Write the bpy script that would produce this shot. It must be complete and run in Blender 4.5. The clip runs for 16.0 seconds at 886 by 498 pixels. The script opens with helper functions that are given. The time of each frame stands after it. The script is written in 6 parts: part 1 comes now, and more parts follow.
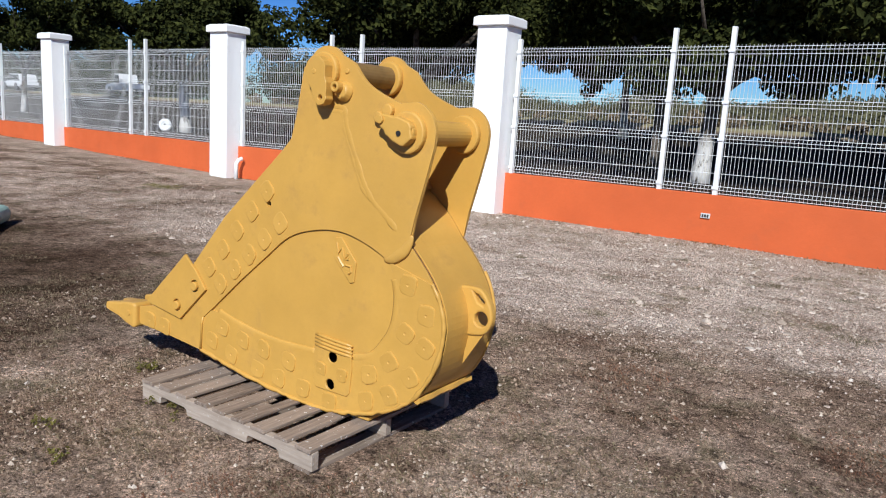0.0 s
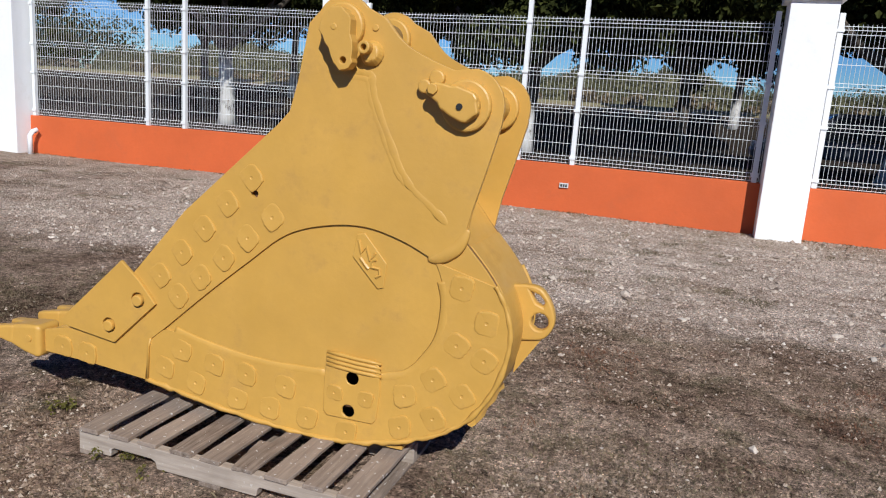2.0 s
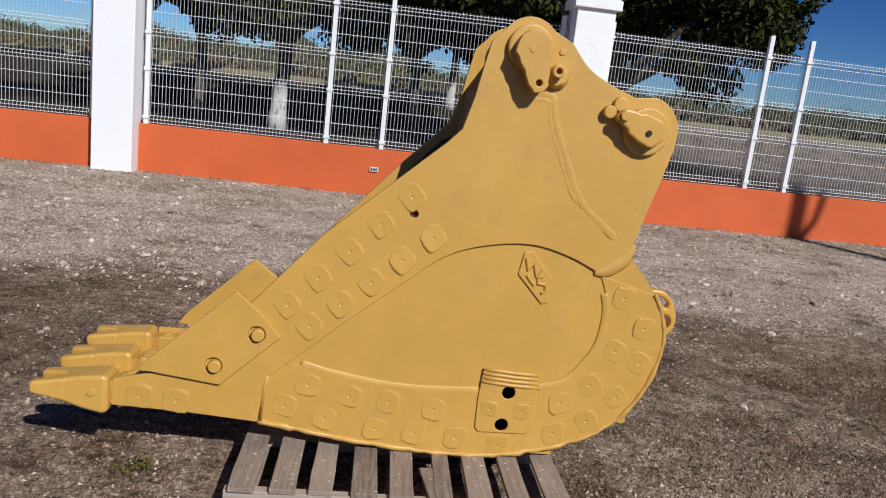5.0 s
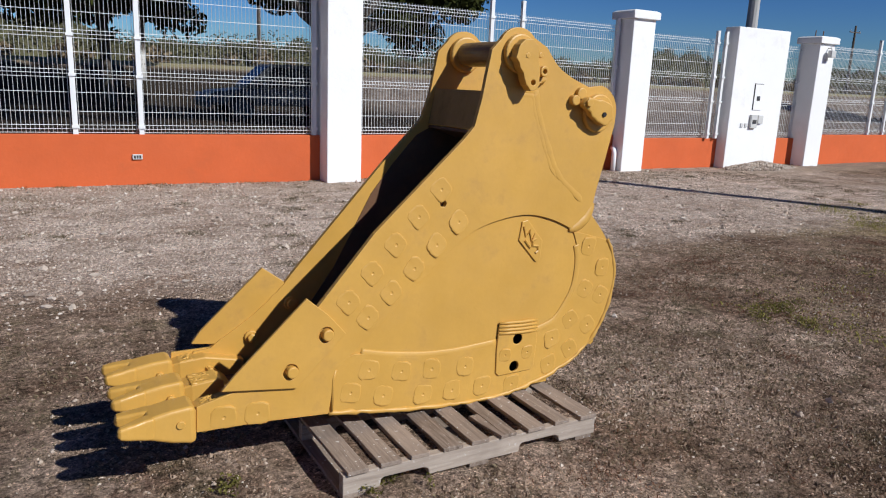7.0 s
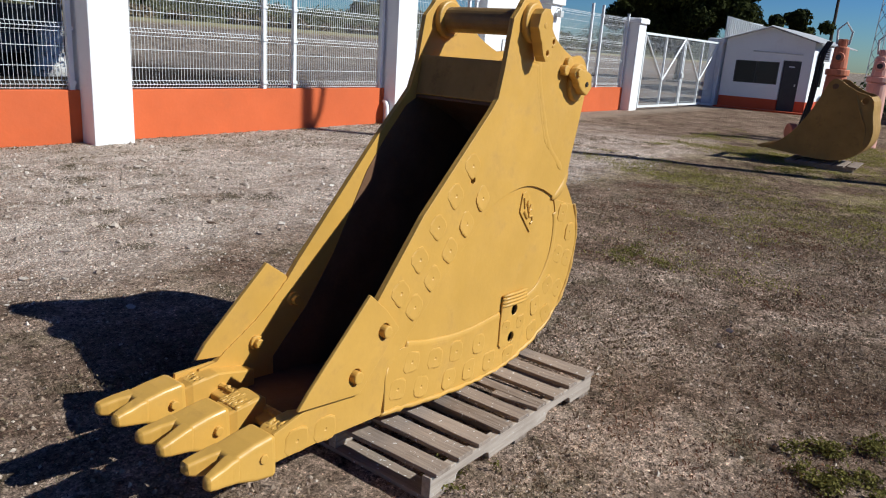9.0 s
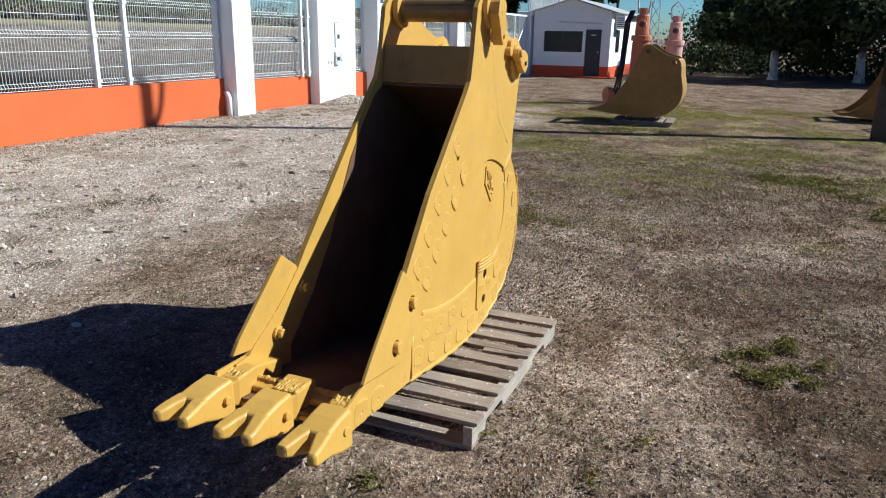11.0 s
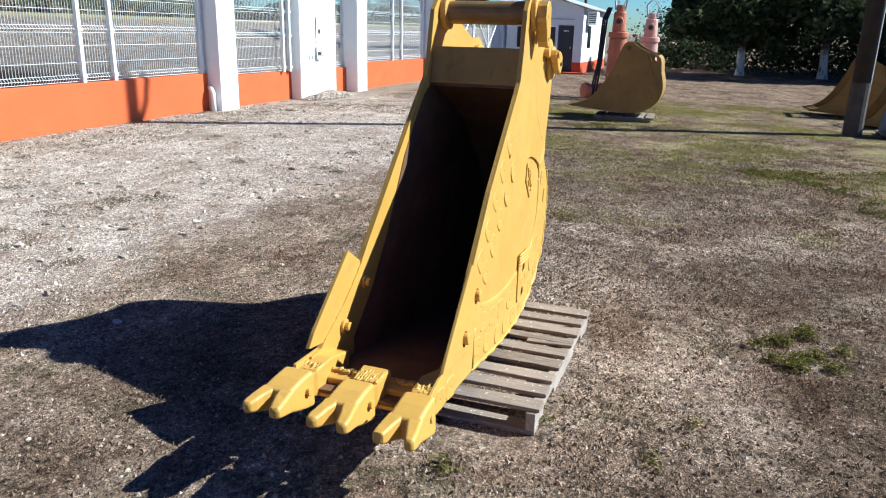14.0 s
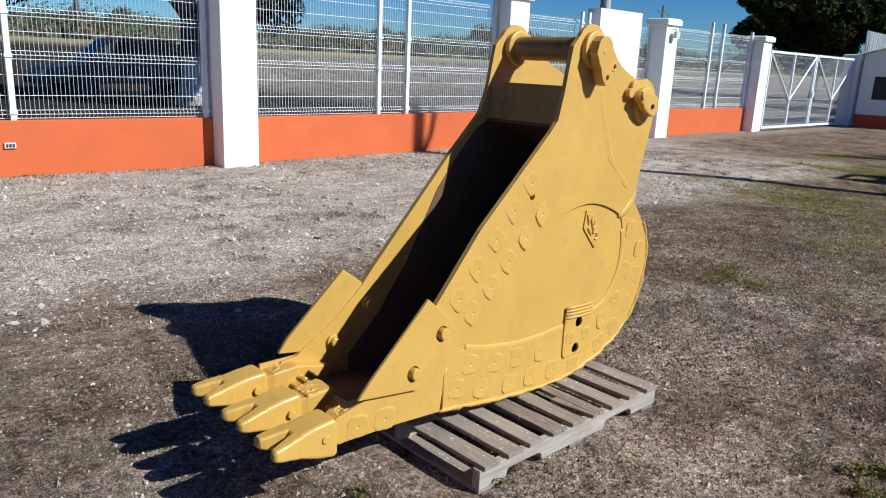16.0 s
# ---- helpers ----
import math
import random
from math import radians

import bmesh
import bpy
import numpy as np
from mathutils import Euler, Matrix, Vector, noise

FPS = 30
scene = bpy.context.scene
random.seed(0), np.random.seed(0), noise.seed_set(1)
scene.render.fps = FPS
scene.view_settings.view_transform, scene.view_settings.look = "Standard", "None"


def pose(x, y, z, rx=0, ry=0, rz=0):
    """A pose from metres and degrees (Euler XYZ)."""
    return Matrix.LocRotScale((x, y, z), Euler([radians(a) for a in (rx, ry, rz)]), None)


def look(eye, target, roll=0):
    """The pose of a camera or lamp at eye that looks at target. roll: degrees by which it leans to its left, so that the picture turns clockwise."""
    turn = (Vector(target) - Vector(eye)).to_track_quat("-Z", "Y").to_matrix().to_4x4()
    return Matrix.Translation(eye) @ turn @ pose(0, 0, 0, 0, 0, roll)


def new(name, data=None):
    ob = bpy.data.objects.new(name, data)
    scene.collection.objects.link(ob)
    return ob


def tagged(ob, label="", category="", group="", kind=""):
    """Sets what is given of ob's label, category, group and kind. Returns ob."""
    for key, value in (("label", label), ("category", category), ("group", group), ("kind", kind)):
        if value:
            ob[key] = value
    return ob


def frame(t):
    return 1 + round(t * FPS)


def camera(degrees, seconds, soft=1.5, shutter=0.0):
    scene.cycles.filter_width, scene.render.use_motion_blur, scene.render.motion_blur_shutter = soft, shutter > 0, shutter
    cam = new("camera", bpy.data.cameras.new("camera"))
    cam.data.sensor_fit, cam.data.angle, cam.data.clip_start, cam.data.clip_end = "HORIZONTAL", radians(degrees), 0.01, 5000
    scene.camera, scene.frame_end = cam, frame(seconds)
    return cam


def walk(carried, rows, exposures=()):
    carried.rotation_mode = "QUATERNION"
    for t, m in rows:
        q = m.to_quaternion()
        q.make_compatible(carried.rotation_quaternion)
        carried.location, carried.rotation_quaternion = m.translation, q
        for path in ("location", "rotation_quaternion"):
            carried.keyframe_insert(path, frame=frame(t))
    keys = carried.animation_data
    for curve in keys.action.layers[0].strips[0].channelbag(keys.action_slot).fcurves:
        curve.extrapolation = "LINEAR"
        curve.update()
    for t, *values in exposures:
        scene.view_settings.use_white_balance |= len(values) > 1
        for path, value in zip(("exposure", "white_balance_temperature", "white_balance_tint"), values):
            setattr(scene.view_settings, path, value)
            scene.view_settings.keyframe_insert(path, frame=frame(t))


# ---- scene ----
cam = camera(62.6, 16.0, soft=1.1)
PATH = [
    (0, (0.116, 0.086, 1.504), (-1.001, 1.708, 1.158), 3.5),
    (0.5, (-0.162, 0.04, 1.482), (-1.179, 1.731, 1.155), 3.4),
    (1, (-0.455, 0.056, 1.47), (-1.361, 1.791, 1.061), 4.3),
    (1.5, (-0.721, 0.158, 1.47), (-1.543, 1.922, 1.007), 2.9),
    (2, (-1.002, 0.074, 1.451), (-1.613, 1.938, 1.059), 4.1),
    (2.5, (-1.338, -0.068, 1.486), (-1.723, 1.851, 1.076), 2.9),
    (3, (-1.619, 0.034, 1.483), (-1.886, 1.961, 1.019), 2.7),
    (3.5, (-1.912, -0.066, 1.403), (-2.05, 1.897, 1.043), 3.2),
    (4, (-2.285, -0.198, 1.472), (-2.225, 1.749, 1.017), 4.2),
    (4.2, (-2.384, -0.181, 1.449), (-2.331, 1.774, 1.03), 5.3),
    (6.5, (-3.655, -0.142, 1.538), (-2.861, 1.649, 1.135), 4.3),
    (7, (-4.081, -0.152, 1.554), (-3.101, 1.534, 1.111), 2.3),
    (7.5, (-4.293, 0.033, 1.545), (-3.131, 1.601, 1.106), 2.8),
    (8, (-4.502, 0.222, 1.55), (-3.196, 1.662, 1.084), 5.2),
    (8.5, (-4.838, 0.458, 1.572), (-3.385, 1.738, 1.071), 3.6),
    (9, (-4.947, 0.814, 1.572), (-3.405, 1.97, 1.037), 3.9),
    (9.5, (-5.2, 1.074, 1.565), (-3.512, 2.024, 1.069), 4.2),
    (9.7, (-5.328, 1.205, 1.542), (-3.603, 2.047, 0.981), 3.4),
    (11.8, (-5.536, 1.303, 1.622), (-3.762, 2.034, 1.059), 0.9),
    (12, (-5.51, 1.317, 1.63), (-3.75, 2.062, 1.042), 1.7),
    (12.5, (-5.673, 1.541, 1.602), (-3.825, 2.005, 0.994), -2.0),
    (13, (-5.812, 1.737, 1.634), (-3.962, 2.189, 1.022), 0.1),
    (13.5, (-5.872, 1.769, 1.665), (-3.994, 2.214, 1.139), 0.3),
    (14, (-5.781, 1.619, 1.606), (-3.981, 2.273, 1.03), 1.4),
    (14.5, (-5.624, 1.162, 1.583), (-3.89, 1.983, 1.018), 3.4),
    (15, (-5.402, 0.994, 1.536), (-3.712, 1.925, 1.011), 1.1),
    (15.5, (-5.155, 0.79, 1.584), (-3.564, 1.894, 1.086), 2.7),
    (16, (-4.971, 0.476, 1.601), (-3.638, 1.884, 1.109), 2.5),
]
EXPO = [(0, 0.15, 5950, 6), (1.0, 0.15, 5950, 6), (2.0, -0.02, 6050, 7), (4.0, -0.23, 6130, 8), (6.5, -0.04, 6100, 8), (7.5, -0.05, 6050, 7), (8, 0.0, 6050, 7), (9, 0.21, 5950, 3), (12, 0.7, 5680, -4), (12.5, 0.79, 5680, -4), (13.0, 0.92, 5620, -4), (13.5, 0.95, 5560, -3), (14.5, 0.94, 5520, -4), (15.0, 0.76, 5460, -5), (15.5, 0.61, 5450, -4), (16, 0.38, 5560, -2)]
walk(cam, [(t, look(eye, target, roll)) for t, eye, target, roll in PATH], EXPO)

# ---- light ----
SUN_WAY = Vector((-0.60, 1.18, -1.0)).normalized()
world = bpy.data.worlds.new("sky")
scene.world = world
world.use_nodes = True
sky_node = world.node_tree.nodes.new("ShaderNodeTexSky")
sky_node.sky_type = "NISHITA"
sky_node.sun_disc = False
sky_node.sun_elevation = math.asin(-SUN_WAY.z)
sky_node.sun_rotation = math.atan2(-SUN_WAY.x, -SUN_WAY.y)
sky_node.air_density = 1.0
sky_node.altitude = 300
sky_node.dust_density = 0.25
sky_node.ozone_density = 1.5
world.node_tree.nodes["Background"].inputs["Strength"].default_value = 0.0102
sky_depth = world.node_tree.nodes.new("ShaderNodeGamma")
sky_depth.inputs["Gamma"].default_value = 1.8
sky_tint = world.node_tree.nodes.new("ShaderNodeMixRGB")
sky_tint.blend_type = "MULTIPLY"
sky_tint.inputs[0].default_value = 1.0
sky_tint.inputs[2].default_value = (0.67, 0.93, 1.48, 1)
world.node_tree.links.new(sky_node.outputs[0], sky_depth.inputs["Color"])
world.node_tree.links.new(sky_depth.outputs[0], sky_tint.inputs[1])
world.node_tree.links.new(sky_tint.outputs[0], world.node_tree.nodes["Background"].inputs["Color"])
sun = new("sun", bpy.data.lights.new("sun", "SUN"))
sun.data.energy = 5.0
sun.data.angle = radians(0.53)
sun.data.color = (1.0, 0.955, 0.9)
sun.matrix_world = look((20, -40, 30), Vector((20, -40, 30)) + SUN_WAY)


# ---- materials ----
def material(name, rough=0.7, metal=0.0, spec=0.35):
    m = bpy.data.materials.new(name)
    m.use_nodes = True
    b = m.node_tree.nodes["Principled BSDF"]
    b.inputs["Roughness"].default_value = rough
    b.inputs["Metallic"].default_value = metal
    b.inputs["Specular IOR Level"].default_value = spec
    return m, m.node_tree, b


def node(tree, kind, **values):
    n = tree.nodes.new(kind)
    for key, value in values.items():
        if key in n.inputs:
            n.inputs[key].default_value = value
    return n


def coords(tree, scale=(1, 1, 1), kind="Object"):
    c = tree.nodes.new("ShaderNodeTexCoord")
    m = tree.nodes.new("ShaderNodeMapping")
    m.inputs["Scale"].default_value = scale
    tree.links.new(c.outputs[kind], m.inputs["Vector"])
    return m.outputs[0]


def noise_at(tree, vec, scale, detail=4.0, rough=0.55):
    n = node(tree, "ShaderNodeTexNoise", Scale=scale, Detail=detail, Roughness=rough)
    tree.links.new(vec, n.inputs["Vector"])
    return n.outputs["Fac"]


def ramp(tree, value, *stops):
    r = tree.nodes.new("ShaderNodeValToRGB")
    e = r.color_ramp.elements
    while len(e) < len(stops):
        e.new(0.5)
    for el, (p, c) in zip(e, stops):
        el.position = p
        el.color = (c, c, c, 1) if isinstance(c, (int, float)) else (*c, 1)
    tree.links.new(value, r.inputs[0])
    return r.outputs[0]


def blend(tree, fac, a, b, mode="MIX"):
    n = tree.nodes.new("ShaderNodeMixRGB")
    n.blend_type = mode
    for k, v in enumerate((fac, a, b)):
        if isinstance(v, (int, float)):
            n.inputs[k].default_value = v if k == 0 else (v, v, v, 1)
        elif isinstance(v, tuple):
            n.inputs[k].default_value = (*v, 1)
        else:
            tree.links.new(v, n.inputs[k])
    return n.outputs[0]


def calc(tree, op, a, b=0.0):
    n = tree.nodes.new("ShaderNodeMath")
    n.operation = op
    for k, v in enumerate((a, b)):
        if isinstance(v, (int, float)):
            n.inputs[k].default_value = v
        else:
            tree.links.new(v, n.inputs[k])
    return n.outputs[0]


def bump(tree, bsdf, height, strength=0.3, distance=0.01):
    n = node(tree, "ShaderNodeBump", Strength=strength, Distance=distance)
    tree.links.new(height, n.inputs["Height"])
    tree.links.new(n.outputs[0], bsdf.inputs["Normal"])


def paint(name, colour, dirt=(0.2, 0.15, 0.1), amount=0.25, rough=0.55, scale=6.0, grain=60.0, relief=0.004, spread=0.12, kind="Object", spec=0.35):
    """A painted or mineral surface: colour that drifts at two scales, worn dirt patches and fine relief."""
    m, t, b = material(name, rough, spec=spec)
    v = coords(t, kind=kind)
    big = noise_at(t, v, scale, 5, 0.6)
    fine = noise_at(t, v, grain, 3, 0.6)
    light = tuple(min(1.0, c * (1 + spread)) for c in colour)
    dark = tuple(c * (1 - spread) for c in colour)
    col = blend(t, ramp(t, big, (0.3, 0.0), (0.7, 1.0)), dark, light)
    col = blend(t, ramp(t, fine, (0.25, 0.0), (0.75, 0.35)), col, dark)
    patches = noise_at(t, v, scale * 2.3, 7, 0.7)
    col = blend(t, ramp(t, patches, (0.56, 0.0), (0.75, amount)), col, dirt)
    t.links.new(col, b.inputs["Base Color"])
    t.links.new(ramp(t, patches, (0.4, max(0.0, rough - 0.08)), (0.7, min(1.0, rough + 0.15))), b.inputs["Roughness"])
    bump(t, b, calc(t, "ADD", fine, big), 0.35, relief)
    return m


M = {}
M["yellow"] = paint("yellow_paint", (0.57, 0.32, 0.064), (0.36, 0.2, 0.06), 0.4, 0.46, 3.0, 45.0, 0.0018, 0.09, spec=0.5)
M["yellow_old"] = paint("faded_yellow_paint", (0.33, 0.19, 0.05), (0.12, 0.08, 0.05), 0.6, 0.7, 2.0, 40.0, 0.004, 0.2)
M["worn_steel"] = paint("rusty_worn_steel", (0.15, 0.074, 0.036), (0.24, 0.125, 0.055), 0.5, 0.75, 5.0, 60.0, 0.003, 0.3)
# darker copy of the yellow paint, its shade put into the colour
M["shaded_yellow"] = paint("shade_darkened_yellow_paint", (0.34, 0.205, 0.06), (0.07, 0.045, 0.025), 0.6, 0.7, 4.0, 50.0, 0.002, 0.25)
M["pin_steel"] = paint("oily_yellow_pin", (0.24, 0.145, 0.05), (0.12, 0.09, 0.06), 0.5, 0.45, 9.0, 80.0, 0.001, 0.2)
M["dark"] = paint("dark_rubber", (0.02, 0.02, 0.021), (0.05, 0.045, 0.04), 0.3, 0.7)
M["white"] = paint("white_wall_paint", (0.83, 0.83, 0.82), (0.5, 0.45, 0.38), 0.25, 0.75, 0.9, 25.0, 0.006, 0.03)
M["orange"] = paint("orange_wall_paint", (0.59, 0.118, 0.032), (0.46, 0.12, 0.05), 0.5, 0.75, 0.8, 22.0, 0.008, 0.11)
M["red"] = paint("red_orange_wall_paint", (0.55, 0.085, 0.03), (0.3, 0.08, 0.05), 0.3, 0.75, 1.0, 22.0, 0.006, 0.08)
M["wire"] = paint("white_powder_coat", (0.74, 0.75, 0.74), (0.55, 0.53, 0.48), 0.2, 0.45, 3.0, 30.0, 0.0005, 0.03)
M["galv"] = paint("grey_concrete_post", (0.42, 0.41, 0.39), (0.25, 0.23, 0.2), 0.4, 0.8, 3.0, 30.0, 0.004, 0.1)
M["box_grey"] = paint("grey_plastic", (0.58, 0.58, 0.56), (0.38, 0.37, 0.34), 0.3, 0.5)
M["box_dark"] = paint("dark_opening", (0.05, 0.05, 0.052), (0.1, 0.09, 0.08), 0.3, 0.6)
M["salmon"] = paint("salmon_primer", (0.5, 0.165, 0.085), (0.28, 0.13, 0.08), 0.4, 0.65, 3.0, 40.0, 0.003, 0.12)
M["pink"] = paint("pale_pink_primer", (0.66, 0.36, 0.29), (0.4, 0.22, 0.17), 0.35, 0.65, 3.0, 40.0, 0.003, 0.1)
M["blue_grey"] = paint("blue_grey_paint", (0.085, 0.115, 0.15), (0.16, 0.13, 0.1), 0.4, 0.7, 3.0, 40.0, 0.003, 0.15)
M["green_pipe"] = paint("pale_green_paint", (0.35, 0.5, 0.42), (0.3, 0.27, 0.2), 0.3, 0.5)
M["roof"] = paint("grey_corrugated_roof", (0.5, 0.5, 0.5), (0.3, 0.25, 0.2), 0.4, 0.5)
M["car_dark"] = paint("dark_blue_car_paint", (0.056, 0.059, 0.068), (0.075, 0.07, 0.066), 0.25, 0.4, spec=0.3)
M["car_white"] = paint("white_car_paint", (0.8, 0.8, 0.8), (0.5, 0.46, 0.4), 0.2, 0.3, spec=0.5)
M["lamp"] = paint("clear_lamp_plastic", (0.6, 0.6, 0.58), (0.4, 0.4, 0.4), 0.1, 0.2)
M["rust"] = paint("brown_rusted_iron", (0.16, 0.085, 0.045), (0.3, 0.2, 0.06), 0.6, 0.8, 4.0, 50.0, 0.003, 0.25)
M["sprocket"] = paint("ochre_worn_iron", (0.27, 0.165, 0.045), (0.12, 0.08, 0.04), 0.5, 0.75, 4.0, 50.0, 0.003, 0.2)

glass, gt, gb = material("dark_window_glass", 0.2, spec=0.2)
gb.inputs["Specular IOR Level"].default_value = 0.2
gb.inputs["Base Color"].default_value = (0.012, 0.014, 0.016, 1)
M["glass"] = glass


def wood(name, colour, dark, scale=(34, 2.2, 34), fleck=0.85):
    m, t, b = material(name, 0.85, spec=0.2)
    info = t.nodes.new("ShaderNodeObjectInfo")
    c = t.nodes.new("ShaderNodeTexCoord")
    mp = t.nodes.new("ShaderNodeMapping")
    mp.inputs["Scale"].default_value = scale
    t.links.new(c.outputs["Object"], mp.inputs["Vector"])
    off = t.nodes.new("ShaderNodeCombineXYZ")
    t.links.new(calc(t, "MULTIPLY", info.outputs["Random"], 40.0), off.inputs[0])
    t.links.new(off.outputs[0], mp.inputs["Location"])
    grain = noise_at(t, mp.outputs[0], 2.0, 6, 0.65)
    v = coords(t)
    stains = noise_at(t, v, 7.0, 5, 0.6)
    col = blend(t, ramp(t, grain, (0.3, 0.0), (0.7, 1.0)), dark, colour)
    col = blend(t, ramp(t, stains, (0.45, 0.0), (0.75, 0.55)), col, dark)
    col = blend(t, calc(t, "MULTIPLY", info.outputs["Random"], 0.5), col, tuple(min(1, 1.25 * q) for q in colour))
    flecks = noise_at(t, v, 60.0, 2, 0.5)
    col = blend(t, ramp(t, flecks, (0.67, 0.0), (0.70, fleck)), col, (0.7, 0.69, 0.66))
    t.links.new(col, b.inputs["Base Color"])
    bump(t, b, grain, 0.6, 0.003)
    return m


M["wood_dark"] = wood("weathered_brown_board", (0.33, 0.262, 0.208), (0.105, 0.075, 0.056))
M["wood"] = wood("weathered_grey_wood", (0.43, 0.36, 0.295), (0.2, 0.155, 0.12), (2.0, 30, 30), 0.3)


def bark(name, whitewash=0.0):
    m, t, b = material(name, 0.9, spec=0.2)
    v = coords(t, (1, 1, 0.25))
    n = noise_at(t, v, 9.0, 6, 0.7)
    col = blend(t, ramp(t, n, (0.35, 0.0), (0.65, 1.0)), (0.045, 0.035, 0.028), (0.17, 0.14, 0.11))
    if whitewash:
        sep = t.nodes.new("ShaderNodeSeparateXYZ")
        c = t.nodes.new("ShaderNodeTexCoord")
        t.links.new(c.outputs["Object"], sep.inputs[0])
        edge = calc(t, "ADD", sep.outputs["Z"], calc(t, "MULTIPLY", n, 0.5))
        worn = ramp(t, noise_at(t, coords(t, (1, 1, 0.5)), 5.0, 5, 0.7), (0.35, 0.0), (0.47, 1.0))
        col = blend(t, calc(t, "MULTIPLY", ramp(t, calc(t, "DIVIDE", edge, 3.0), (whitewash / 3.0, 1.0), (whitewash / 3.0 + 0.1, 0.0)), worn), col, blend(t, n, (0.75, 0.74, 0.71), (0.4, 0.37, 0.33)))
    t.links.new(col, b.inputs["Base Color"])
    bump(t, b, n, 0.8, 0.03)
    return m


M["bark"] = bark("tree_bark")
M["bark_white"] = bark("whitewashed_tree_bark", 1.2)
M["bark_white_tall"] = bark("high_whitewashed_tree_bark", 2.1)


def leaf(name, a, b_, glow=0.25):
    m, t, b = material(name, 0.8, spec=0.05)
    geo = t.nodes.new("ShaderNodeNewGeometry")
    col = blend(t, geo.outputs["Random Per Island"], a, b_)
    t.links.new(col, b.inputs["Base Color"])
    tr = t.nodes.new("ShaderNodeBsdfTranslucent")
    t.links.new(col, tr.inputs["Color"])
    mix = t.nodes.new("ShaderNodeMixShader")
    mix.inputs[0].default_value = glow
    t.links.new(b.outputs[0], mix.inputs[1])
    t.links.new(tr.outputs[0], mix.inputs[2])
    t.links.new(mix.outputs[0], t.nodes["Material Output"].inputs["Surface"])
    return m


M["leaf_dark"] = leaf("dark_green_leaves", (0.010, 0.014, 0.005), (0.060, 0.066, 0.017), 0.12)
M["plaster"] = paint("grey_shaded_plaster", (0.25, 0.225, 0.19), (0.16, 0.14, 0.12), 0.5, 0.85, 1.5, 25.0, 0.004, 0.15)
M["leaf_mid"] = leaf("grey_green_leaves", (0.02, 0.03, 0.012), (0.10, 0.115, 0.05), 0.25)
M["leaf_bush"] = leaf("dusty_olive_leaves", (0.09, 0.09, 0.047), (0.165, 0.158, 0.09))
M["brush"] = paint("olive_brush", (0.115, 0.11, 0.06), (0.06, 0.058, 0.03), 0.6, 0.9, 1.6, 9.0, 0.05, 0.4, spec=0.05)
M["leaf_weed"] = leaf("dusty_green_weed_leaves", (0.095, 0.086, 0.022), (0.235, 0.208, 0.06))
M["dry_grass"] = leaf("dry_straw_grass", (0.1, 0.075, 0.045), (0.27, 0.21, 0.13), 0.1)
M["grass_green"] = leaf("short_olive_grass", (0.19, 0.172, 0.046), (0.42, 0.37, 0.10), 0.2)
M["grass_dead"] = leaf("dark_dead_grass", (0.09, 0.07, 0.045), (0.21, 0.17, 0.105), 0.1)
M["grass_red"] = leaf("reddish_dead_weed", (0.13, 0.06, 0.036), (0.27, 0.145, 0.09), 0.1)
M["creosote"] = paint("dark_creosoted_wood", (0.035, 0.028, 0.024), (0.08, 0.07, 0.06), 0.4, 0.85, 3.0, 40.0, 0.004, 0.25)
M["pole_foot"] = paint("weathered_pole_foot", (0.09, 0.075, 0.062), (0.05, 0.042, 0.035), 0.5, 0.85, 4.0, 40.0, 0.004, 0.25)
M["dead_leaf"] = leaf("brown_fallen_leaves", (0.12, 0.07, 0.035), (0.28, 0.17, 0.08), 0.1)


def stone_mat(name, *c):
    m, t, b = material(name, 0.95, spec=0.05)
    geo = t.nodes.new("ShaderNodeNewGeometry")
    col = ramp(t, geo.outputs["Random Per Island"], (0.0, c[0]), (0.45, c[1]), (0.85, c[2]), (1.0, c[3]))
    n = noise_at(t, coords(t), 90.0, 3)
    t.links.new(blend(t, 0.5, col, ramp(t, n, (0.3, 0.5), (0.7, 1.1)), "MULTIPLY"), b.inputs["Base Color"])
    bump(t, b, n, 0.4, 0.002)
    return m


M["stone"] = stone_mat("pale_gravel_stone", (0.24, 0.18, 0.135), (0.44, 0.355, 0.285), (0.58, 0.485, 0.40), (0.72, 0.64, 0.55))
M["crumb"] = stone_mat("brown_soil_grit", (0.14, 0.095, 0.063), (0.245, 0.172, 0.118), (0.38, 0.285, 0.21), (0.62, 0.53, 0.43))


